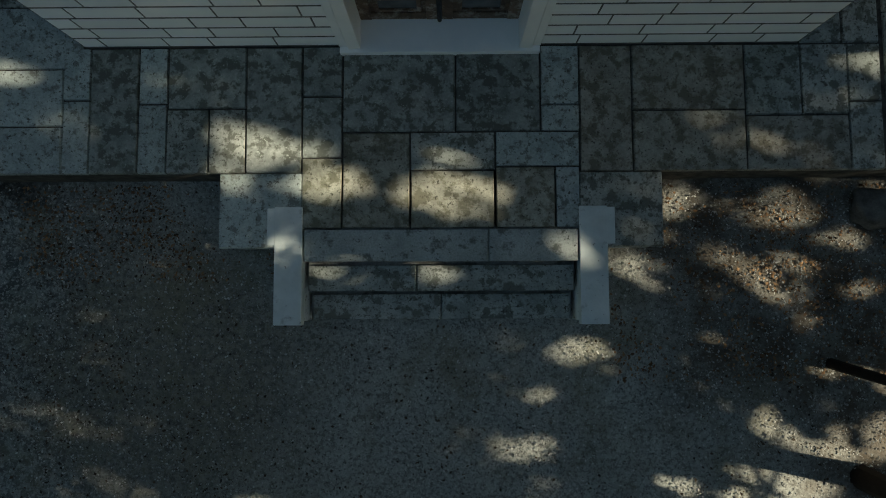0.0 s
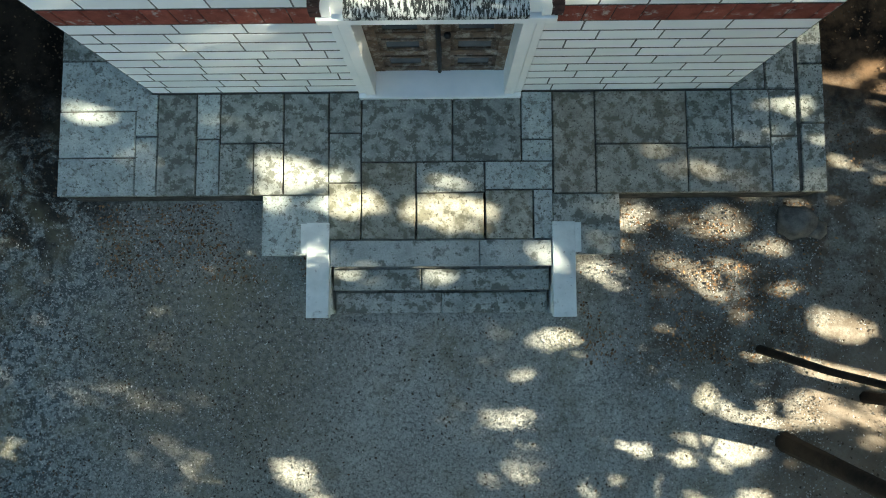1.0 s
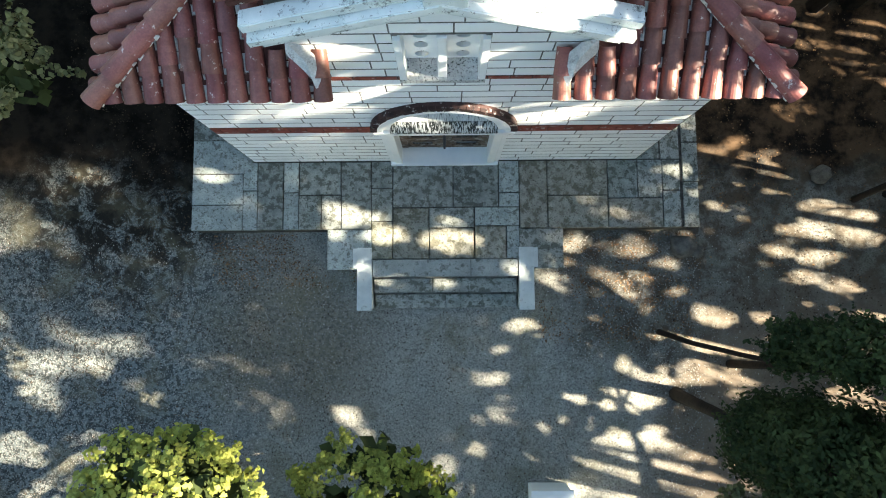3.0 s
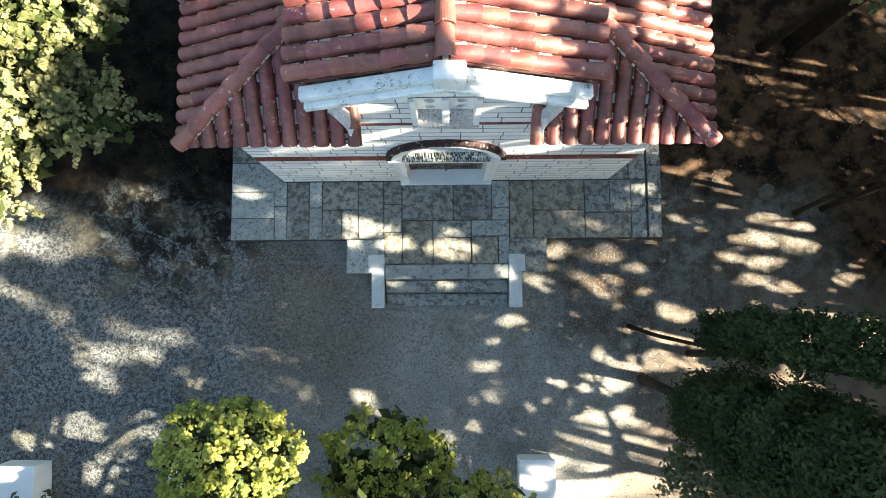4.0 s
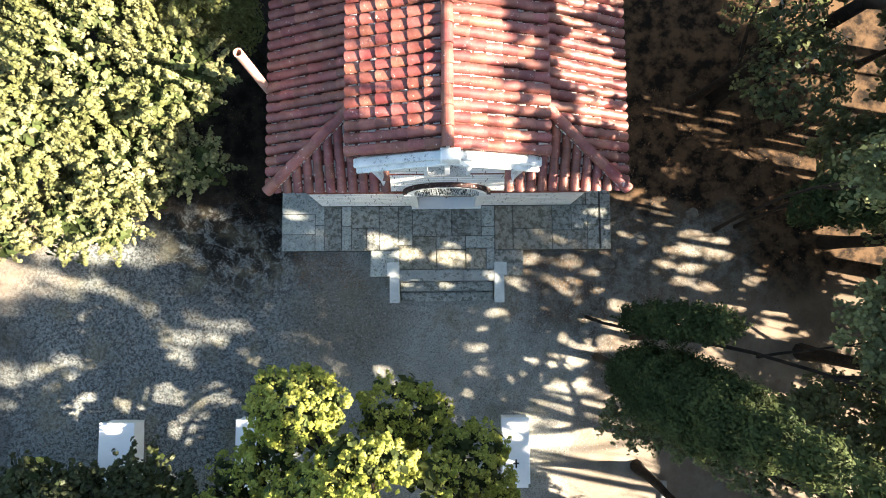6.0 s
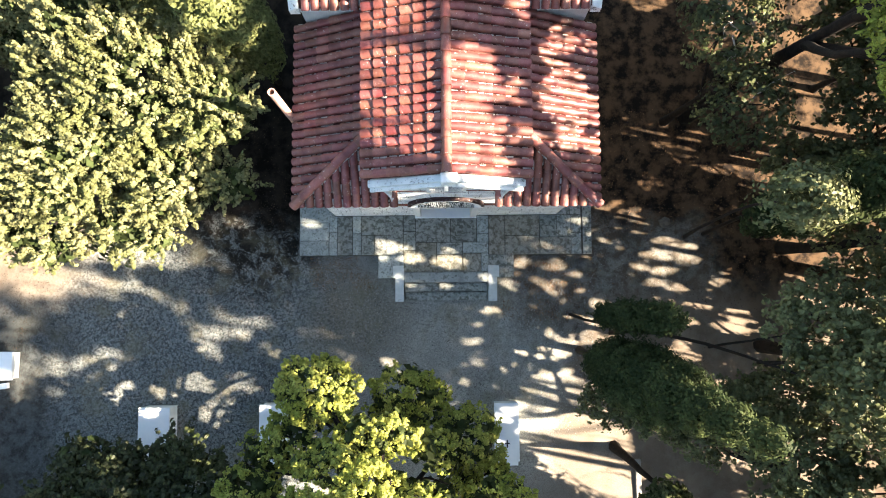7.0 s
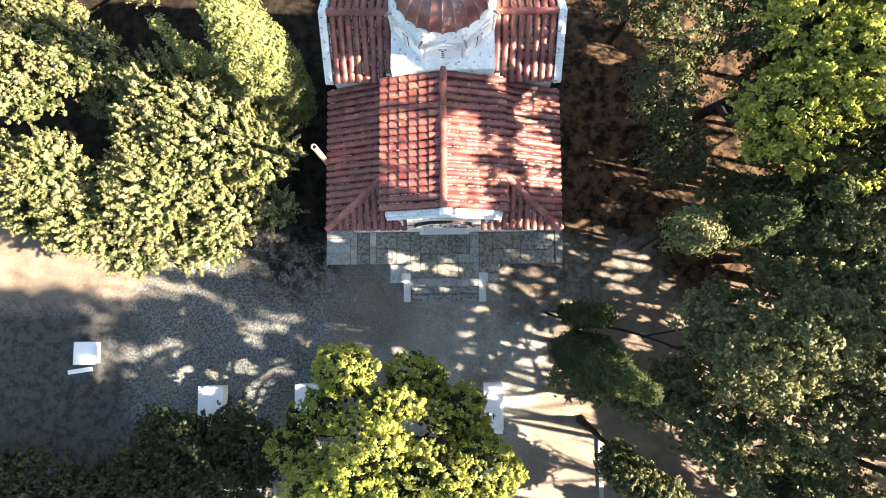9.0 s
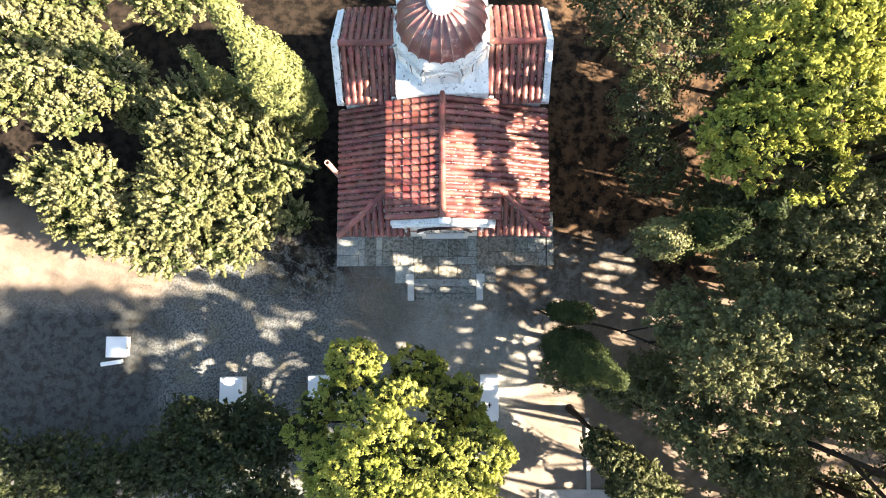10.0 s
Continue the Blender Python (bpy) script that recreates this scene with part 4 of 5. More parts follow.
# ---- tombs, pedestal, kerbs ----
def tomb(x0, y0, x1, y1, h, label, cross=True):
    t = empty("tomb", ((x0 + x1) / 2, (y0 + y1) / 2, 0), label, "tomb", "tombs before the church")
    w, d = (x1 - x0) / 2, (y1 - y0) / 2
    part("base", box((-w + 0.03, -d + 0.03, -0.1), (w - 0.03, d - 0.03, h - 0.08)), M["marble"], t)
    part("slab", box((-w, -d, h - 0.08), (w, d, h), 0.012), M["marble"], t)
    part("foot_step", box((-w * 0.75, -d - 0.22, -0.05), (w * 1.02, -d - 0.02, 0.14), 0.01), M["marble"], t)
    if cross:
        bm = bmesh.new()
        add_box(bm, (-0.02, -d + 0.40, h - 0.004), (0.02, -d + 0.62, h + 0.008))
        add_box(bm, (-0.075, -d + 0.50, h - 0.004), (-0.0201, -d + 0.54, h + 0.008))
        add_box(bm, (0.0201, -d + 0.50, h - 0.004), (0.075, -d + 0.54, h + 0.008))
        part("cross", bm, M["iron"], t, "small dark metal cross")
    return t


tomb(1.385, -4.66, 2.10, -2.98, 0.58, "white marble tomb on pale gravel, with a small dark cross")
tomb(-9.05, -4.70, -8.13, -3.04, 0.58, "white marble tomb half hidden by dark shrubs")
tomb(-5.51, -4.70, -4.70, -2.98, 0.58, "white marble tomb under a bushy evergreen")
ped = empty("pedestal", (-13.42, -1.83, 0), "low white marble pedestal on shaded gravel", "pedestal")
part("plinth", box((-0.38, -0.38, -0.05), (0.38, 0.38, 0.26), 0.012), M["marble"], ped)
part("cap", box((-0.42, -0.42, 0.26), (0.42, 0.42, 0.35), 0.012), M["marble"], ped)
frag = link("marble_fragment", box((-0.45, -0.08, 0), (0.45, 0.09, 0.13), 0.03), M["marble"])
tagged(frag, "broken white marble bar lying beside the pedestal", "stone fragment")
frag.matrix_basis = pose(-13.72, -2.5, -0.01, 0, 0, 8)
path = link("concrete_path", box((3.7, -10.5, -0.2), (6.8, -7.55, 0.06), 0.02), M["concrete"])
tagged(path, "pale worn concrete slab at the end of the path", "path", kind="structure")
kerb = link("kerb", box((5.62, -7.55, -0.2), (5.78, -4.75, 0.07), 0.015), M["concrete"])
tagged(kerb, "low concrete kerb along the path", "kerb", kind="structure")


def stone(place, size, seed, label):
    bm = bmesh.new()
    bmesh.ops.create_icosphere(bm, subdivisions=3, radius=1.0)
    noise.seed_set(seed)
    for v in bm.verts:
        k = 1 + 0.35 * noise.noise(v.co * 1.6 + Vector((seed, 0, 0))) + 0.12 * noise.noise(v.co * 5)
        v.co = Vector((v.co.x * size[0], v.co.y * size[1], max(v.co.z, -0.5) * size[2])) * k
    ob = link("stone", bm, M["rock"], smooth=True)
    ob.location = place
    return tagged(ob, label, "stone")


stone((4.25, 1.10, 0.08), (0.26, 0.20, 0.14), 3, "pale field stone lying beside the terrace")
stone((4.50, 1.02, 0.05), (0.13, 0.12, 0.09), 5, "small field stone beside a larger one")
stone((6.76, 2.38, 0.12), (0.15, 0.15, 0.22), 8, "upright pale marker stone among the trees")

# ---- trees ----
# openings in the grove's canopy: the place on the ground or roof (x, y, z) that the sun reaches through each, and its radius
TERRACE = [(-1.6, 1.6, 0.5, 0.30), (-1.1, 1.3, 0.5, 0.20), (0.15, 1.25, 0.5, 0.23), (0.6, 1.3, 0.5, 0.08), (-4.0, 2.4, 0.5, 0.16), (-4.2, 2.0, 0.5, 0.10), (4.0, 2.4, 0.5, 0.14), (4.4, 2.1, 0.5, 0.14), (-1.4, 0.7, 0.5, 0.08), (-1.0, 0.5, 0.3, 0.14), (-0.1, 0.5, 0.3, 0.09), (0.8, 0.8, 0.3, 0.14)]
NEAR = [(1.44, -0.33, 0.0, 0.13), (4.55, -1.1, 0.0, 0.24), (5.1, -1.2, 0.0, 0.27), (-0.1, -1.2, 0.0, 0.09), (0.8, -2.3, 0.0, 0.12), (0.0, -2.2, 0.0, 0.11), (-1.6, -1.95, 0.0, 0.09), (2.2, -2.55, 0.0, 0.18), (3.0, -2.8, 0.0, 0.21), (4.9, -0.2, 0.0, 0.18), (4.0, 0.83, 0.0, 0.14), (6.2, 1.35, 0.0, 0.26), (6.8, 1.5, 0.0, 0.29), (5.3, 2.35, 0.0, 0.26), (2.4, 0.85, 0.0, 0.12)]
YARD = [(-6.4, -0.65, 0.0, 0.40), (-6.1, -0.95, 0.0, 0.26), (-5.55, -1.3, 0.0, 0.16), (-5.2, -1.6, 0.0, 0.24), (0.5, -2.5, 0.0, 0.12), (3.1, -2.9, 0.0, 0.36), (4.2, -3.1, 0.0, 0.40), (1.8, -3.8, 0.0, 0.45), (-5.9, -2.6, 0.0, 0.26), (-7.5, -2.4, 0.0, 0.22), (-8.6, -2.7, 0.0, 0.22), (6.8, 1.0, 0.0, 0.22), (8.3, 0.7, 0.0, 0.22), (-1.7, -1.8, 0.0, 0.12)]
FAR = [(8.9, -0.8, 0.0, 0.5), (7.4, 1.4, 0.0, 0.34), (6.6, 0.55, 0.0, 0.24), (9.6, 1.15, 0.0, 0.3), (7.9, -0.2, 0.0, 0.22), (6.0, -0.45, 0.0, 0.2), (7.2, -1.6, 0.0, 0.3), (4.1, -4.3, 0.0, 1.0), (4.8, -6.1, 0.0, 0.75), (3.4, -7.0, 0.0, 0.65), (-6.8, -2.9, 0.0, 0.3), (6.4, 9.6, 0.0, 0.51), (6.0, 5.3, 0.0, 0.32), (6.9, 5.0, 0.0, 0.45), (7.8, 4.7, 0.0, 0.5), (8.7, 4.35, 0.0, 0.45), (9.7, 4.0, 0.0, 0.36), (6.4, 3.7, 0.0, 0.22), (14.7, 2.1, 0.0, 0.47), (-10.2, -3.3, 0.0, 0.2), (-12.4, -4.8, 0.0, 0.2)]
ROOF = [(0.35, 4.7, 6.7, 0.5), (0.8, 4.5, 6.6, 0.3), (1.2, 4.4, 6.5, 0.18), (0.3, 3.75, 6.7, 0.46), (0.35, 3.2, 6.7, 0.5), (0.45, 2.75, 6.7, 0.38), (0.85, 3.2, 6.6, 0.22), (1.35, 3.3, 6.5, 0.13), (0.8, 2.75, 6.6, 0.28), (0.95, 2.4, 6.4, 0.3),
        (2.3, 4.6, 5.5, 0.34), (2.7, 5.0, 5.3, 0.58), (3.1, 4.6, 5.1, 0.48), (2.6, 5.9, 5.4, 0.44), (3.1, 6.0, 5.1, 0.28), (2.8, 4.15, 5.3, 0.22), (1.6, 5.9, 6.35, 0.14)]
SLOPE = [(-0.9, 4.75, 6.6, 0.48), (-0.9, 3.9, 6.6, 0.46), (-0.9, 3.3, 6.6, 0.45), (-1.3, 6.0, 6.45, 0.36), (0.0, 8.0, 9.3, 0.6), (2.8, 6.6, 6.2, 0.25), (-2.6, 6.7, 6.2, 0.3)]
SIDE = [(5.4, 2.65, 0.0, 0.15), (5.85, 2.55, 0.0, 0.17), (7.1, 1.65, 0.0, 0.32), (6.7, 1.2, 0.0, 0.19), (6.0, 1.1, 0.0, 0.19), (6.95, 0.35, 0.0, 0.26), (6.4, 0.57, 0.0, 0.15), (5.7, -0.2, 0.0, 0.15), (4.6, -0.84, 0.0, 0.15), (5.1, -1.25, 0.0, 0.19),
        (-9.8, -2.8, 0.0, 0.35), (-7.7, -2.4, 0.0, 0.3), (-7.1, -3.2, 0.0, 0.4), (-6.2, -2.5, 0.0, 0.4), (3.5, -2.6, 0.0, 0.6), (4.6, -3.5, 0.0, 0.8), (3.8, -4.8, 0.0, 1.3), (2.7, -4.2, 0.0, 0.7), (4.4, -6.0, 0.0, 0.9), (3.2, -6.3, 0.0, 0.8)]
TRACK = [(-9.7, 1.15, 0.0, 0.7), (-10.9, 1.45, 0.0, 1.0), (-12.2, 1.75, 0.0, 1.2), (-14.0, 2.0, 0.0, 1.4), (-16.0, 2.1, 0.0, 1.5), (-17.9, 2.1, 0.0, 1.5), (-8.2, 0.9, 0.0, 0.4), (-9.2, 1.0, 0.0, 0.55), (-10.2, 1.3, 0.0, 0.9), (-11.5, 1.6, 0.0, 1.1), (-13.0, 1.9, 0.0, 1.3), (-15.0, 2.1, 0.0, 1.5), (-17.0, 2.1, 0.0, 1.5), (-18.8, 2.1, 0.0, 1.5)]
CROWNS = [(-1.5, -5.2, 5.2, 2.1), (-0.3, -6.8, 5.2, 2.1), (-3.1, -2.2, 3.6, 0.9), (-1.8, -3.4, 4.3, 0.9), (1.0, -5.2, 4.6, 1.0), (-3.4, -5.6, 4.6, 1.1), (9.4, 4.4, 9.6, 1.7), (10.2, 6.4, 9.8, 1.8), (9.6, 3.5, 9.4, 1.4), (8.4, 5.2, 9.6, 1.4), (10.8, 7.8, 9.6, 1.5), (11.2, 5.4, 9.5, 1.5), (7.05, 1.8, 11.2, 0.8), (7.0, 1.8, 9.4, 0.8), (6.95, 1.8, 7.6, 0.7), (4.2, -1.9, 10.2, 0.7), (4.15, -1.85, 8.8, 0.6), (6.2, -5.7, 3.0, 0.9), (7.0, -6.5, 3.1, 0.9), (6.1, 1.65, 8.6, 0.8)]
GAPS = np.array(TERRACE + NEAR + YARD + FAR + ROOF + SLOPE + SIDE + TRACK + CROWNS)


# stretches where the canopy is thin and lets flecks of sun through: x, y, z, half width, half depth, share of sun
THIN = [(2.2, -3.9, 0.0, 2.2, 1.2, 0.3), (3.6, -5.6, 0.0, 2.0, 1.8, 0.5), (1.8, -0.4, 0.0, 1.3, 0.32, 0.42), (4.2, -0.85, 0.0, 1.3, 0.45, 0.5), (3.6, -1.9, 0.0, 1.3, 0.6, 0.25), (1.4, -2.3, 0.0, 2.2, 0.6, 0.14), (3.0, 0.6, 0.0, 1.4, 0.6, 0.12), (6.8, 0.5, 0.0, 2.0, 1.3, 0.1), (5.2, 2.4, 0.0, 1.0, 0.6, 0.3),
        (2.6, 5.0, 5.4, 0.9, 1.4, 0.42), (1.0, 4.5, 6.6, 0.9, 1.9, 0.16), (2.6, 2.7, 5.2, 0.9, 0.6, 0.12), (2.7, 7.0, 6.4, 0.7, 0.7, 0.15),
        (10.5, -1.8, 7.6, 3.5, 2.6, 0.3), (8.4, -4.2, 6.0, 2.6, 1.4, 0.2), (11.2, 1.6, 7.6, 2.6, 1.6, 0.35), (4.2, -1.9, 9.5, 0.8, 0.8, 0.6), (7.0, 1.8, 10.5, 0.8, 0.8, 0.6), (6.1, 1.65, 8.5, 0.8, 0.8, 0.7), (6.5, -6.0, 3.0, 1.4, 1.2, 0.6), (13.5, -5.0, 6.0, 3.0, 3.0, 0.18), (13.0, 3.5, 5.5, 2.5, 2.0, 0.2)]
LATTICE = np.random.RandomState(21).rand(64, 64)


def field(a, b):
    i, j = np.floor(a).astype(int), np.floor(b).astype(int)
    f, g = a - i, b - j
    f, g = f * f * (3 - 2 * f), g * g * (3 - 2 * g)
    i0, i1, j0, j1 = i % 64, (i + 1) % 64, j % 64, (j + 1) % 64
    return (LATTICE[i0, j0] * (1 - f) + LATTICE[i1, j0] * f) * (1 - g) + (LATTICE[i0, j1] * (1 - f) + LATTICE[i1, j1] * f) * g


def flecks(a, b):
    return 0.55 * field(a / 0.27, b / 0.27) + 0.45 * field(a / 0.12 + 9, b / 0.12 + 5)


RUN = np.arange(4000) * 0.137
LEVELS = np.sort(flecks(RUN, RUN * 2.37))


def open_to_sun(centres, ground_only=False):
    """True for leaves that stand in one of the openings."""
    s = np.array(sun_dir)
    e2 = np.array((-math.sin(SUN_AZ), math.cos(SUN_AZ), 0.0))
    e1 = np.cross(s, e2)
    light = flecks(centres @ e1, centres @ e2)
    ragged = light - 0.5
    inside = np.zeros(len(centres), bool)
    for x, y, z, r in GAPS:
        if ground_only and z > 1:
            continue
        d = centres - (x, y, z)
        along_ = d @ s
        if z < 1:                       # a patch on the ground keeps a compact outline
            p = centres - ((centres[:, 2] - z) / s[2])[:, None] * s
            da = (p[:, 0] - x) * e2[1] - (p[:, 1] - y) * e2[0]
            off = np.hypot(da / 1.6, (p - (x, y, z)) @ e2)
        else:
            off = np.linalg.norm(d - along_[:, None] * s, axis=1)
        inside |= (off < r + min(r, 0.4) * 2.0 * ragged) & (along_ > 2.6)
    for x, y, z, w, h, share in THIN:
        if ground_only and z > 1:
            continue
        p = centres - ((centres[:, 2] - z) / s[2])[:, None] * s
        off = np.hypot((p[:, 0] - x) / w, (p[:, 1] - y) / h)
        level = LEVELS[int(len(LEVELS) * (1 - share))]
        inside |= (off < 1 + ragged) & (light > level) & (centres[:, 2] > z + 1.4)
    # grazing light along the front wall
    k = (centres[:, 1] - FRONT) / s[1]
    wx, wz = centres[:, 0] - k * s[0], centres[:, 2] - k * s[2]
    inside |= (k > 2.6) & (wx > -1.3) & (wx < 3.4) & (np.abs(wz - 3.9) < 1.3) & (light > LEVELS[int(len(LEVELS) * 0.8)])
    return inside


def foliage(blobs, clusters, per, spread_, leaf, seed, up=0.35, core=0.55, long=1.5, origin=(0, 0, 0), gaps=False, face=0.45, shoot=0.0):
    """Verts and quads of a crown: clusters of small leaves over lumpy ellipsoids (x, y, z, rx, ry, rz)."""
    r = np.random.RandomState(seed)
    blobs = np.asarray(blobs, float)
    area = (blobs[:, 3] * blobs[:, 4] + blobs[:, 3] * blobs[:, 5] + blobs[:, 4] * blobs[:, 5])
    which = r.choice(len(blobs), clusters, p=area / area.sum())
    d = r.normal(size=(clusters, 3))
    d[:, 2] = np.where(d[:, 2] < -0.3, -d[:, 2] * 0.6, d[:, 2])
    d /= np.linalg.norm(d, axis=1)[:, None]
    b = blobs[which]
    lump = 1 + 0.16 * np.sin(d[:, 0] * 6 + which * 1.7) * np.sin(d[:, 1] * 7 + which) + 0.10 * np.sin(d[:, 2] * 11 + d[:, 0] * 5)
    rad = (core + (1 - core) * r.rand(clusters) ** 0.45) * lump
    c = b[:, :3] + d * b[:, 3:] * rad[:, None]
    out = d / b[:, 3:]
    out /= np.linalg.norm(out, axis=1)[:, None]
    size = spread_ * r.uniform(0.6, 1.35, clusters)
    off = r.normal(size=(clusters, per, 3))
    off /= np.linalg.norm(off, axis=2)[:, :, None]
    off[:, :, 2] = np.abs(off[:, :, 2]) * 0.9 - 0.15
    pos = c[:, None] + off * size[:, None, None] * r.uniform(0.45, 1.0, (clusters, per, 1)) + out[:, None] * size[:, None, None] * 0.3
    nor = off * (1.45 - face) + out[:, None] * face + np.array((0, 0, up * 0.7)) + r.normal(size=off.shape) * 0.3
    if shoot:                           # leaves along short twigs that point outwards and up
        axis = out * 0.8 + np.array((0, 0, 0.45)) + r.normal(size=out.shape) * 0.32
        axis /= np.linalg.norm(axis, axis=1)[:, None]
        u = r.rand(clusters, per, 1) ** 0.8
        pos = c[:, None] + axis[:, None] * (shoot * r.uniform(0.6, 1.4, (clusters, 1, 1))) * (u - 0.25) + off * size[:, None, None] * (1.05 - 0.8 * u) * r.uniform(0.4, 1.0, (clusters, per, 1))
        nor = off * 0.9 + axis[:, None] * 0.5 + np.array((0, 0, up * 0.7)) + r.normal(size=off.shape) * 0.3
    nor /= np.linalg.norm(nor, axis=2)[:, :, None]
    pos, nor = pos.reshape(-1, 3), nor.reshape(-1, 3)
    t = np.cross(nor, r.normal(size=nor.shape))
    t /= np.linalg.norm(t, axis=1)[:, None] + 1e-9
    s = np.cross(nor, t)
    k = (leaf * r.uniform(0.6, 1.35, len(pos)))[:, None]
    v = np.stack((pos - t * k * long * 0.5, pos + s * k * 0.5 + nor * k * 0.12, pos + t * k * long * 0.5, pos - s * k * 0.5 + nor * k * 0.12), 1)
    keep_ = (v[:, :, 2].min(1) > 0.02) 
    if gaps:
        keep_ &= ~open_to_sun(v.mean(1) + np.asarray(origin), gaps == "ground")
    v = v[keep_]
    return v.reshape(-1, 3), np.arange(len(v) * 4).reshape(-1, 4)


def crown(parent, mat, *args, label="", name="crown", inner=0, **kw):
    # darker leaves within the crown stand in for shade between its clumps
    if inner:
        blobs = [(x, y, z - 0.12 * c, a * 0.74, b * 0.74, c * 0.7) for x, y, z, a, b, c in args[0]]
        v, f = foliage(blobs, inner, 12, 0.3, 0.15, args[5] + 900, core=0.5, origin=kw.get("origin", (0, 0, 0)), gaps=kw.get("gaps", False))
        ob = new("inner_foliage", mesh_from("inner_foliage", v, f, M["leaf_inner_shade"]))
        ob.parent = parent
    v, f = foliage(*args, **kw)
    ob = new(name, mesh_from(name, v, f, M[mat]))
    ob.parent = parent
    if label:
        tagged(ob, label)
    return ob


def bent(a, b, r, k=5, bend=0.12):
    a, b = Vector(a), Vector(b)
    side = Vector((r.uniform(-1, 1), r.uniform(-1, 1), 0)) * (b - a).length * bend
    return [a.lerp(b, i / k) + side * math.sin(math.pi * i / k) + Vector((r.uniform(-1, 1), r.uniform(-1, 1), 0)) * 0.02 for i in range(k + 1)]


def tree(label, base, top, r0, blobs, mat, clusters, per, spread_, leaf, seed, category="tree", group="", limbs=True, twigs=0, gaps=False, **kw):
    """A tapered trunk from base to top with limbs to the blobs of its crown; all in world places."""
    r = random.Random(seed)
    t = empty("tree", base, label, category, group)
    o = Vector(base)
    top = Vector(top) - o
    local = [(x - o.x, y - o.y, z - o.z, a, b, c) for x, y, z, a, b, c in blobs]
    line = bent((0, 0, -0.15), top, r, 6, 0.04)
    part("trunk", add_tube(bmesh.new(), line, [r0 * (1.25 if i == 0 else 1 - 0.11 * i) for i in range(7)], 9), M["bark"], t, smooth=True)
    if limbs:
        for b in local:
            a = line[3].lerp(line[6], r.uniform(0.1, 0.9))
            e = Vector(b[:3])
            if (e - a).length > 0.4:
                pts = bent(a, e, r, 5)
                part("limb", add_tube(bmesh.new(), pts, [max(0.012, r0 * 0.5 * (1 - 0.16 * i)) for i in range(6)], 6), M["bark"], t, smooth=True)
                for _ in range(3):
                    g = pts[3].lerp(pts[5], r.random())
                    h = e + Vector((r.uniform(-1, 1) * b[3], r.uniform(-1, 1) * b[4], r.uniform(-0.3, 0.9) * b[5])) * 0.8
                    part("branch", add_tube(bmesh.new(), bent(g, h, r, 3), [max(0.008, r0 * 0.22 * (1 - 0.25 * i)) for i in range(4)], 5), M["bark"], t, smooth=True)
    for _ in range(twigs):
        b = r.choice(local)
        g = Vector(b[:3]) + Vector((r.uniform(-1, 1) * b[3], r.uniform(-1, 1) * b[4], 0)) * 0.5
        h = g + Vector((r.uniform(-1, 1), r.uniform(-1, 1), r.uniform(0.2, 0.9))) * max(b[3], b[5]) * 0.8
        bm = add_tube(bmesh.new(), bent(g, h, r, 4, 0.2), [0.025, 0.02, 0.016, 0.011, 0.006], 5)
        for _ in range(4):
            q = g.lerp(h, r.uniform(0.3, 0.9))
            add_tube(bm, bent(q, q + Vector((r.uniform(-1, 1), r.uniform(-1, 1), r.uniform(0, 0.6))) * 0.5, r, 3, 0.2), [0.012, 0.01, 0.007, 0.004], 4)
        part("dead_branch", bm, M["twig"], t, "bare pale dead branch")
    crown(t, mat, local, clusters, per, spread_, leaf, seed, origin=base, gaps=gaps or group == "grove", **kw)
    return t


def cypress(label, base, height, radius, mat, seed, clear=1.0, lean=(0, 0), count=2600, group="cypresses", leaf=0.05, per=12, gaps=False):
    blobs = []
    for i in range(9):
        f = i / 8
        rr = radius * (0.62 + 0.45 * math.sin(math.pi * min(1, f * 1.25 + 0.08))) * (1.0 if f < 0.6 else 1 - (f - 0.6) * 1.9)
        z = clear + (height - clear) * (f * 0.92 + 0.04)
        blobs.append((base[0] + lean[0] * z / height, base[1] + lean[1] * z / height, z, max(0.1, rr), max(0.1, rr), (height - clear) / 13))
    return tree(label, (*base, 0), (base[0] + lean[0], base[1] + lean[1], height * 0.9), 0.10 if radius > 0.5 else 0.055, blobs, mat, count, per, 0.15, leaf, seed, "cypress tree", group, limbs=False, up=0.7, core=0.8, long=2.2, gaps=gaps)


# bushy evergreen at the near side of the forecourt
tree("bushy bright green evergreen beside the marble tombs", (-1.4, -5.6, 0), (-1.4, -5.4, 5.2), 0.2,
     [(-4.7, -3.9, 2.5, 0.7, 0.6, 0.6), (-5.0, -4.7, 3.0, 0.7, 0.6, 0.6), (0.9, -4.7, 2.4, 0.8, 0.7, 0.6), (-3.15, -2.15, 3.75, 0.95, 0.75, 0.8), (-1.0, -2.55, 2.5, 1.0, 0.75, 0.75), (-1.75, -3.35, 4.2, 1.0, 0.65, 0.6), (-3.6, -3.4, 2.9, 1.0, 0.8, 0.7), (0.4, -3.6, 2.6, 0.9, 0.8, 0.7),
      (-1.9, -5.2, 5.3, 1.7, 1.5, 1.3), (-0.2, -5.6, 5.0, 1.5, 1.5, 1.2), (-3.4, -5.6, 4.4, 1.3, 1.2, 1.1), (1.1, -5.1, 4.3, 1.1, 1.1, 1.0), (-0.7, -4.1, 4.0, 1.1, 0.9, 0.8), (-2.6, -4.2, 4.2, 1.0, 0.9, 0.8), (-1.2, -7.2, 5.4, 2.2, 1.5, 1.3), (1.0, -7.2, 4.6, 1.3, 1.2, 1.1)],
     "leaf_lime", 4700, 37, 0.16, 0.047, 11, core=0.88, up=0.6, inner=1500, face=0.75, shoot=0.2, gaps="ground")
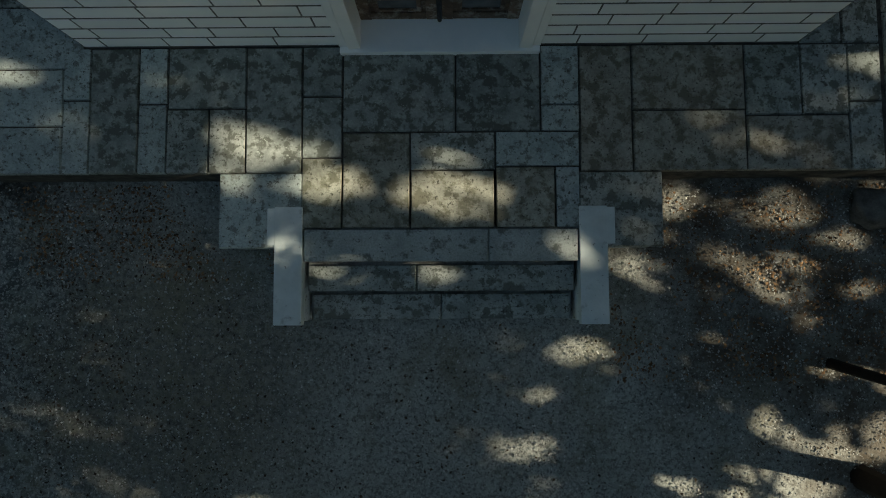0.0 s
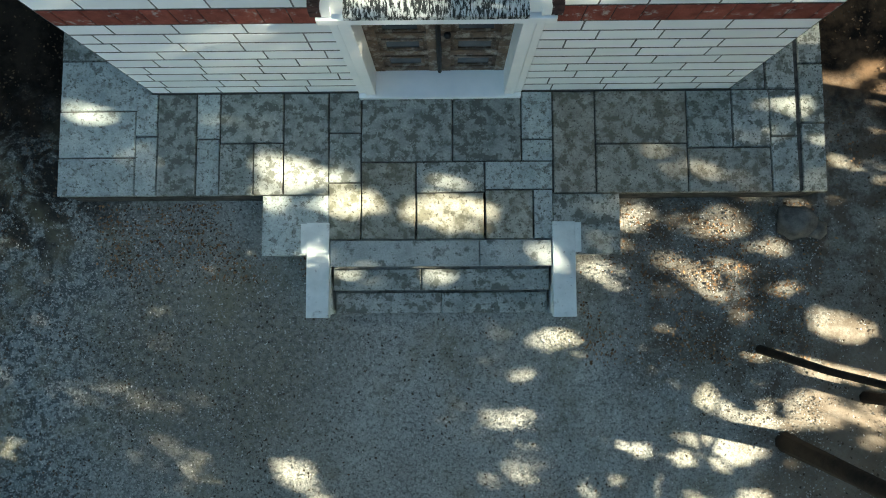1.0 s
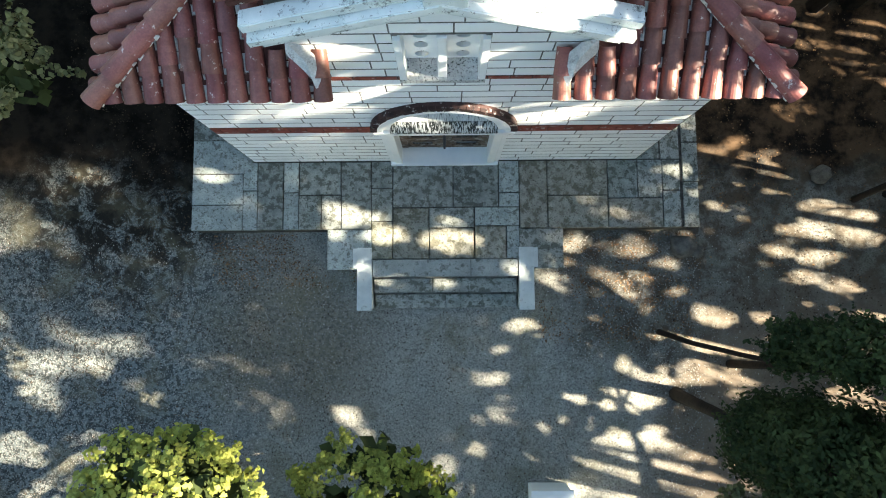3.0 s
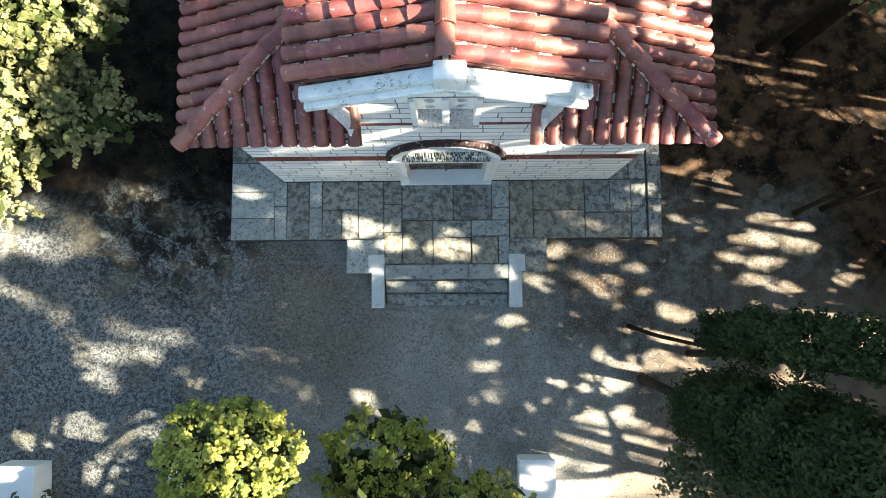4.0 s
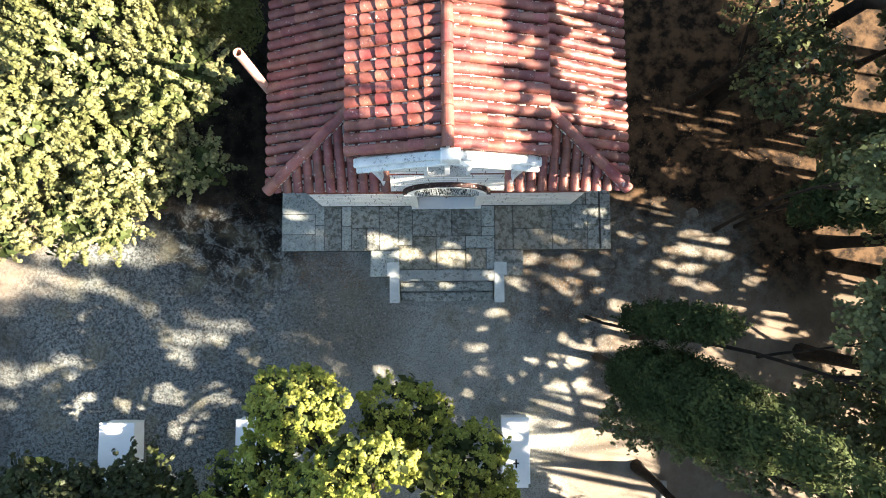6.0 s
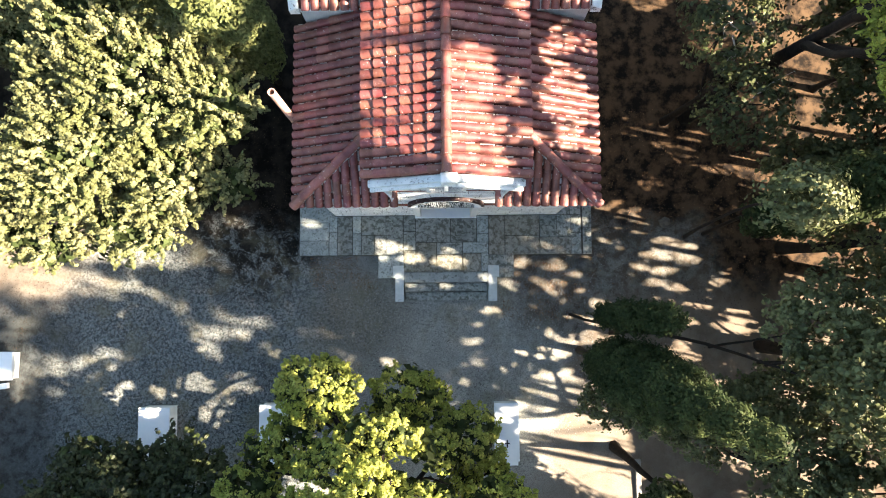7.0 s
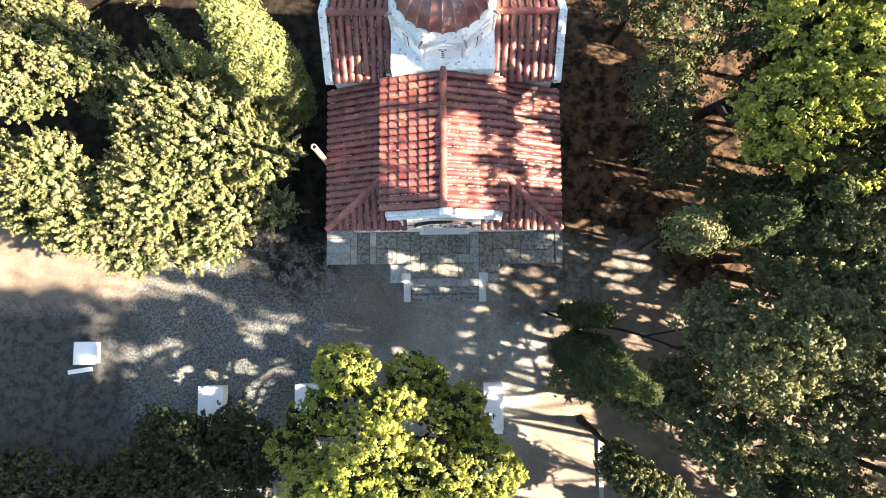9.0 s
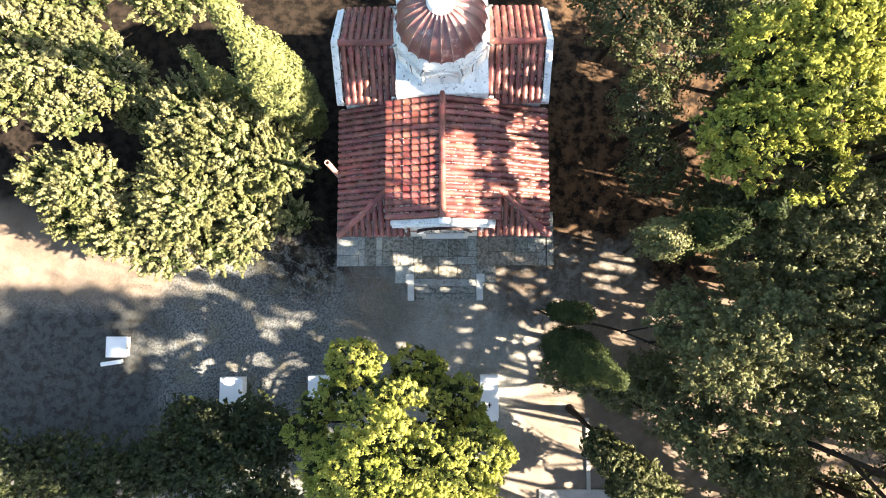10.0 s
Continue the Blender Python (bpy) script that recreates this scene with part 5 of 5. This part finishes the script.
# shaded shrubs on the near left, two with the shade put into their leaf colour
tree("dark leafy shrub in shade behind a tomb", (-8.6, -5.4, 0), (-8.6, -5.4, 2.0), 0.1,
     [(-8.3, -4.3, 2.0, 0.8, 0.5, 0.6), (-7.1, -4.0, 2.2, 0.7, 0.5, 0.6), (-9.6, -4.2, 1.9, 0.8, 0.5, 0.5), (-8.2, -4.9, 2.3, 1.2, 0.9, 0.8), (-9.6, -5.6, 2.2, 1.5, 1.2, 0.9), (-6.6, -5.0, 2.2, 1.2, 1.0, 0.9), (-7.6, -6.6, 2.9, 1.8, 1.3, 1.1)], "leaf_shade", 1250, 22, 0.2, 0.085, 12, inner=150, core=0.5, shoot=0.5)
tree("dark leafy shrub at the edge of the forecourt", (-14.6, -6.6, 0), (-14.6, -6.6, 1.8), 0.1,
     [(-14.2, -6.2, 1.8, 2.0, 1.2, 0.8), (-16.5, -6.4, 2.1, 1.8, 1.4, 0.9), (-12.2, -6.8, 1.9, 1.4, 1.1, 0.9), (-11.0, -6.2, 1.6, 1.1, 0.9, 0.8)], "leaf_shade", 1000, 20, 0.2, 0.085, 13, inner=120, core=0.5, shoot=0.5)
tree("low shrub with pale sunlit leaf tips", (-6.6, -7.2, 0), (-6.6, -7.2, 2.0), 0.07,
     [(-6.2, -6.9, 2.7, 0.8, 0.5, 0.5), (-7.2, -7.3, 2.5, 0.8, 0.6, 0.5), (-5.3, -7.4, 2.6, 0.7, 0.6, 0.5)], "leaf_pale", 420, 30, 0.15, 0.055, 15, core=0.6, shoot=0.35)
# large pale tree beside the church
tree("large spreading tree with pale yellow-green sunlit leaves", (-8.6, 4.8, 0), (-8.6, 4.6, 4.0), 0.24,
     [(-7.4, 5.2, 4.5, 1.7, 1.5, 1.2), (-5.8, 4.7, 4.3, 1.1, 1.2, 1.0), (-8.6, 6.6, 4.6, 1.3, 1.0, 1.0), (-8.9, 3.7, 4.4, 1.4, 1.2, 1.1), (-6.9, 3.1, 3.7, 1.3, 1.1, 1.0), (-10.2, 4.1, 3.6, 0.8, 0.8, 0.7),
      (-12.6, 4.2, 4.0, 1.3, 1.1, 1.0), (-11.6, 2.7, 3.6, 1.3, 1.1, 0.9), (-10.2, 1.9, 3.4, 1.2, 0.9, 0.8), (-8.0, 2.0, 3.3, 1.2, 0.8, 0.8), (-13.4, 3.0, 3.2, 1.0, 0.8, 0.8), (-5.25, 2.95, 3.9, 0.5, 0.45, 0.5), (-14.2, 4.3, 3.6, 1.1, 1.0, 0.8), (-9.4, 2.9, 4.2, 1.0, 0.9, 0.8), (-9.6, 5.6, 4.1, 0.9, 0.9, 0.8)],
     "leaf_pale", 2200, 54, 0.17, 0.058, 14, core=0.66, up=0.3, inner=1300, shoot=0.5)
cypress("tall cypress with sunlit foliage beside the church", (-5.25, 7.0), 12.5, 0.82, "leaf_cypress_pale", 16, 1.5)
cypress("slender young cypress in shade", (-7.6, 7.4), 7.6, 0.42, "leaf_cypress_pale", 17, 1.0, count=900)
tree("pale tree with bare dead branches among its leaves", (-14.2, 9.2, 0), (-14.0, 9.0, 4.2), 0.2,
     [(-14.8, 9.0, 4.6, 1.6, 1.4, 1.1), (-12.6, 8.6, 4.4, 1.3, 1.1, 1.0), (-16.3, 7.4, 3.8, 1.3, 1.2, 0.9), (-11.2, 7.2, 2.6, 1.2, 0.9, 0.8), (-11.6, 7.9, 4.2, 1.3, 1.0, 0.9), (-13.8, 6.9, 3.8, 1.2, 0.9, 0.8), (-13.6, 10.8, 4.8, 2.0, 1.2, 1.1), (-9.4, 10.6, 5.0, 1.6, 1.2, 1.0)],
     "leaf_pale", 1600, 34, 0.17, 0.058, 18, twigs=9, inner=500, shoot=0.4, core=0.66)
# pine right of the church
tree("tall pine with bright sunlit needles", (7.6, 5.8, 0), (8.6, 5.6, 8.4), 0.24,
     [(8.2, 4.2, 9.4, 1.3, 1.2, 0.9), (9.6, 5.0, 9.9, 1.5, 1.3, 1.0), (10.3, 6.6, 9.9, 1.4, 1.3, 1.0), (8.6, 6.3, 9.5, 1.1, 1.2, 0.9), (9.6, 3.4, 9.2, 1.0, 0.8, 0.8), (10.8, 8.2, 9.4, 1.3, 1.1, 0.9), (11.4, 5.6, 9.2, 1.0, 1.0, 0.8)],
     "leaf_pine", 3000, 34, 0.19, 0.042, 19, long=2.6, twigs=4, core=0.62, gaps=True, inner=900, shoot=0.4)
tree("thin-leaved dark tree with bare pale branches", (6.9, 5.6, 0), (6.9, 5.4, 4.2), 0.13,
     [(6.9, 6.6, 4.6, 1.1, 1.2, 1.0), (7.2, 4.5, 4.4, 1.0, 1.0, 0.9), (7.6, 8.4, 4.8, 1.3, 1.3, 1.1), (9.4, 8.8, 5.0, 1.5, 1.4, 1.1)], "leaf_dark", 1000, 12, 0.24, 0.075, 20, twigs=10, gaps=True)
tree("dark shaded tree behind the pine", (6.6, 10.2, 0), (6.6, 10.0, 4.4), 0.15, [(6.3, 9.6, 5.0, 1.4, 1.3, 1.0), (8.2, 10.6, 5.2, 1.6, 1.4, 1.1), (5.2, 11.4, 4.8, 1.2, 1.2, 1.0)], "leaf_dark", 900, 12, 0.24, 0.085, 61)
tree("dark shaded tree behind the pine", (11.0, 9.8, 0), (11.0, 9.8, 5.4), 0.17, [(10.6, 9.4, 6.0, 1.6, 1.4, 1.1), (12.6, 10.0, 6.2, 1.6, 1.4, 1.1), (13.2, 7.6, 5.8, 1.4, 1.3, 1.0)], "leaf_dark", 1000, 12, 0.24, 0.09, 62)
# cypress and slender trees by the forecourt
cypress("dark dense cypress at the edge of the forecourt", (4.05, -1.5), 10.6, 0.64, "leaf_cypress_shade", 21, 2.6, lean=(0.15, -0.45), count=5200, leaf=0.033)
tree("slender tree with a small tufted crown", (3.80, -0.42, 0), (4.05, -0.48, 7.2), 0.045, [(3.85, -0.36, 4.1, 0.30, 0.22, 0.6), (3.92, -0.38, 4.9, 0.34, 0.25, 0.6), (4.0, -0.40, 5.9, 0.34, 0.26, 0.6), (4.08, -0.42, 6.8, 0.28, 0.22, 0.6), (4.15, -0.44, 7.4, 0.18, 0.15, 0.3)], "leaf_cypress_shade", 800, 20, 0.13, 0.034, 22, "tree", "slender trees", limbs=False, shoot=0.22)
tree("slender tree with a small tufted crown", (7.4, 1.95, 0), (5.95, 1.62, 8.6), 0.05, [(5.9, 1.6, 8.8, 0.62, 0.45, 0.6), (6.3, 1.7, 8.2, 0.5, 0.4, 0.5)], "leaf_grove", 420, 18, 0.17, 0.055, 23, "tree", "slender trees", gaps=True)
cypress("narrow cypress among the trees", (8.0, 2.0), 12.4, 0.5, "leaf_cypress_shade", 24, 3.5, lean=(-0.9, -0.15), count=1500, gaps=True)
# the grove whose canopy shades the forecourt
tree("leaning tree whose trunk rises over the gravel", (5.0, -0.98, 0), (6.2, -1.4, 7.8), 0.065,
     [(7.6, -1.6, 8.2, 1.2, 1.0, 0.8), (7.0, -0.6, 7.4, 1.0, 0.9, 0.7), (8.8, -0.8, 8.6, 1.2, 1.1, 0.9)], "leaf_grove", 800, 30, 0.22, 0.06, 25, "tree", "grove", shoot=0.38)
tree("broad dark-leaved tree with sunlit top", (9.6, -1.4, 0), (9.8, -1.4, 6.0), 0.2,
     [(9.4, -1.6, 7.4, 1.4, 1.2, 1.0), (10.9, -0.4, 7.6, 1.4, 1.2, 1.0), (11.6, -2.6, 7.7, 1.5, 1.3, 1.0), (9.6, -3.3, 7.1, 1.3, 1.1, 0.9), (12.8, -1.2, 8.0, 1.4, 1.3, 1.0)], "leaf_grove", 1900, 32, 0.22, 0.06, 26, "tree", "grove", shoot=0.38)
# some low clumps are added beneath this crown to block the sun
tree("broad dark-leaved tree with sunlit top", (7.9, -4.2, 0), (8.0, -4.2, 4.8), 0.17,
     [(7.4, -3.4, 5.6, 1.0, 0.9, 0.8), (8.4, -4.3, 6.0, 1.3, 1.0, 0.9), (9.8, -4.9, 6.2, 1.2, 1.1, 0.9), (6.6, -2.6, 5.0, 0.8, 0.7, 0.6), (4.1, -2.6, 3.1, 0.7, 0.4, 0.3), (5.0, -2.9, 3.5, 0.8, 0.45, 0.35), (6.0, -3.1, 4.2, 0.8, 0.6, 0.45), (8.2, -2.4, 3.6, 1.3, 0.8, 0.6), (9.4, -2.0, 4.4, 1.2, 0.8, 0.6), (7.3, -2.9, 3.2, 0.9, 0.6, 0.45)], "leaf_grove", 2100, 30, 0.2, 0.06, 27, "tree", "grove", shoot=0.38)
tree("broad dark-leaved tree with sunlit top", (10.4, 1.6, 0), (10.6, 1.5, 6.6), 0.18,
     [(9.2, 0.9, 7.0, 1.0, 0.9, 0.8), (10.8, 1.4, 7.6, 1.4, 1.1, 0.9), (12.4, 1.9, 8.0, 1.4, 1.2, 1.0), (11.6, 3.2, 7.4, 1.0, 0.9, 0.8), (13.4, 0.4, 8.2, 1.3, 1.1, 0.9)], "leaf_grove", 1700, 30, 0.22, 0.06, 28, "tree", "grove", shoot=0.38)
# many of these stand out of view, added where the sun must be blocked
for k, (x, y, z, s) in enumerate(((15.5, -4.5, 10.2, 1.5), (16.0, -0.6, 9.4, 1.4), (15.0, -8.0, 10.5, 1.5), (17.5, 2.5, 10.0, 1.5), (19.5, -6.5, 13.0, 1.7), (12.6, -6.0, 11.0, 1.4), (14.8, 6.5, 8.0, 1.4), (9.8, -7.4, 11.0, 1.3), (16.2, 4.6, 9.0, 1.4), (20.0, 0.8, 11.5, 1.6), (6.4, -10.0, 11.5, 1.3), (21.5, 5.0, 11.0, 1.6), (11.0, -5.8, 13.6, 1.6), (13.5, -6.8, 14.6, 1.7), (9.0, -8.4, 13.0, 1.5), (15.5, -5.4, 15.5, 1.7), (12.0, -9.2, 14.5, 1.7), (4.5, -8.8, 12.5, 1.5), (6.6, -7.4, 14.4, 1.4), (8.6, -6.6, 15.4, 1.5), (2.4, -9.6, 11.5, 1.4),
                                 (12.2, 0.8, 3.2, 1.3), (12.6, 2.6, 3.4, 1.3), (12.4, 4.6, 3.4, 1.3), (12.0, 6.6, 3.4, 1.3), (15.8, 1.6, 5.6, 1.5), (15.6, 4.0, 5.2, 1.4), (11.8, 8.6, 3.6, 1.3), (11.4, -1.8, 2.8, 1.1), (10.6, 3.2, 2.6, 1.0), (13.5, 0.4, 14.0, 1.5), (14.5, 2.6, 14.6, 1.5), (12.8, 3.9, 13.4, 1.4), (13.4, 4.1, 16.4, 1.5), (4.8, -7.2, 15.5, 1.6), (6.8, -9.0, 16.5, 1.6), (10.5, -4.6, 17.5, 1.5),
                                 (16.5, -1.2, 13.2, 1.5), (13.5, -3.2, 5.5, 1.4), (14.0, -6.4, 5.5, 1.4), (14.5, 0.2, 5.5, 1.4), (12.2, -7.8, 5.0, 1.3), (16.5, -2.0, 6.5, 1.5), (13.6, 3.4, 5.5, 1.3), (18.0, 5.0, 6.5, 1.5), (17.0, -5.0, 7.0, 1.5), (11.6, -0.5, 14.3, 1.2), (14.3, -1.3, 3.4, 1.1), (13.9, -0.2, 3.1, 1.0), (15.8, -1.5, 4.4, 1.2), (11.6, -7.4, 3.0, 1.1), (13.6, -8.0, 3.4, 1.2), (9.6, -7.9, 2.5, 0.9))):
    low_ = z < 8
    tree("tall dark tree added to fill out the grove beside the forecourt", (x - 0.3, y - (3.6 if y < -6.5 and x < 11 else 0), 0), (x, y, z - 1.2), 0.12,
         [(x + s * a, y + s * b, z + s * c, s * 0.85, s * 0.8, s * 0.6) for a, b, c in ((0, 0, 0.3), (-0.9, 0.4, -0.2), (0.8, -0.5, 0), (0.1, 0.9, -0.1), (-0.3, -0.9, -0.3))], "leaf_grove" if low_ else "leaf_dark", 850, 15 if low_ else 11, 0.2, 0.085 if low_ else 0.12, 40 + k, "tree", "grove", shoot=0.45)
# leaning tree at the path
tree("leaning tree with reddish trunk and sunlit leaves", (5.0, -4.36, 0), (5.6, -4.95, 2.0), 0.16,
     [(5.6, -5.2, 2.6, 0.5, 0.4, 0.4), (6.1, -5.7, 2.9, 0.7, 0.55, 0.5), (6.8, -6.3, 3.1, 0.8, 0.65, 0.6), (7.4, -7.0, 3.0, 0.8, 0.7, 0.6), (6.4, -6.6, 2.5, 0.5, 0.6, 0.5)], "leaf_grove", 1700, 26, 0.15, 0.052, 60, inner=500, limbs=False, shoot=0.3)

# unseen woods added all round the clearing to cut light from the low sky
ring_ = random.Random(77)
far_blobs = []
for k in range(150):
    a, d, h = 2 * math.pi * (k + ring_.random()) / 150, ring_.uniform(27, 44), ring_.uniform(6.5, 11)
    if abs(d * math.cos(a)) > 22 or abs(d * math.sin(a)) > 17:
        far_blobs.append((d * math.cos(a), d * math.sin(a), h * 0.55, ring_.uniform(2.2, 3.6), ring_.uniform(2.2, 3.6), h * 0.5))
v, f = foliage(far_blobs, 5500, 9, 0.8, 0.52, 78, core=0.8)
woods = tagged(new("woods", mesh_from("woods", v, f, M["leaf_dark"])), "dense dark green woods added round the clearing, out of view", "woods", kind="stuff")


# ---- litter on the ground ----
def scatter(name, mat, count, seed, zones, size, flat, label, thin=-9.0):
    r = np.random.RandomState(seed)
    pts = []
    for (x0, y0, x1, y1), share in zones:
        k = int(count * share)
        pts.append(np.stack((r.uniform(x0, x1, k), r.uniform(y0, y1, k)), 1))
    p_ = np.concatenate(pts)
    patch = np.sin(p_[:, 0] * 1.9 + 2 * np.sin(p_[:, 1] * 1.3)) * np.sin(p_[:, 1] * 2.3 + np.sin(p_[:, 0] * 0.8)) + 0.6 * np.sin(p_[:, 0] * 5.1 + p_[:, 1] * 3.7)
    p_ = p_[patch + r.normal(0, 0.7, len(p_)) > thin]
    inside = (np.abs(p_[:, 0]) < 4.45) & (p_[:, 1] > 1.38) & (p_[:, 1] < 9.5) | (np.abs(p_[:, 0]) < 1.6) & (p_[:, 1] > -0.02) & (p_[:, 1] < 1.4)
    p_ = p_[~inside]
    k = len(p_)
    a = r.uniform(0, 6.28, k)
    s = size * r.uniform(0.35, 1.0, k) ** 1.5 * 1.8
    t = np.stack((np.cos(a), np.sin(a), r.normal(0, flat, k)), 1) * s[:, None]
    u = np.stack((-np.sin(a), np.cos(a), r.normal(0, flat, k)), 1) * s[:, None] * r.uniform(0.4, 0.8, (k, 1))
    c = np.concatenate((p_, np.full((k, 1), 0.012)), 1)
    h = np.array((0, 0, 1.0)) * s[:, None] * (0.35 if flat > 0.2 else 0.7)
    v = np.stack((c - t, c - u, c + t, c + u, c + h), 1).reshape(-1, 3)
    base = np.arange(k)[:, None] * 5
    f = np.concatenate([base + np.array(q) for q in ((0, 1, 4), (1, 2, 4), (2, 3, 4), (3, 0, 4))])
    ob = new(name, mesh_from(name, v, f, M[mat]))
    return tagged(ob, label, "ground cover", kind="stuff")


scatter("fallen_leaves", "litter", 44000, 5, [((-14, -4, -2, 2.2), 0.45), ((-10, -4, 8, 1.4), 0.3), ((-7, 1, -4.4, 6), 0.08), ((4.4, -1, 10, 6), 0.17)], 0.012, 0.3, "dark fallen leaves strewn over the gravel", 0.15)
scatter("dry_leaves", "dry_leaf", 9000, 9, [((1.65, -0.6, 4.6, 1.36), 0.5), ((4.4, 0.5, 10, 6), 0.3), ((-4.2, 0.4, -1.6, 1.38), 0.2)], 0.014, 0.35, "brown dry leaves drifted beside the steps", 0.1)
scatter("pebbles", "pebble", 44000, 6, [((-4, -3.4, 4.5, 1.4), 0.65), ((-9, -4, 7, 1.4), 0.35)], 0.0095, 0.1, "loose pale and grey gravel stones")


# ---- pieces of the front wall ----
courses(0.48, 2.26, 9)
courses(2.54, 4.345, 9)
courses(4.435, 6.57, 10)
for s in (-1, 1):
    x = 1.0
    while x < 3.3:
        e = min(3.33, x + 0.245)
        on_front(band_meshes, "brick", bands[s], *sorted((s * x, s * e)), 2.265, 2.535, 0.014, gap=0.005)
        x = e
x = -1.5
while x < 1.49:
    e = min(1.5, x + 0.25)
    on_front(band_meshes, "brick", thin, x, e, 4.348, 4.432, 0.014, gap=0.005)
    x = e
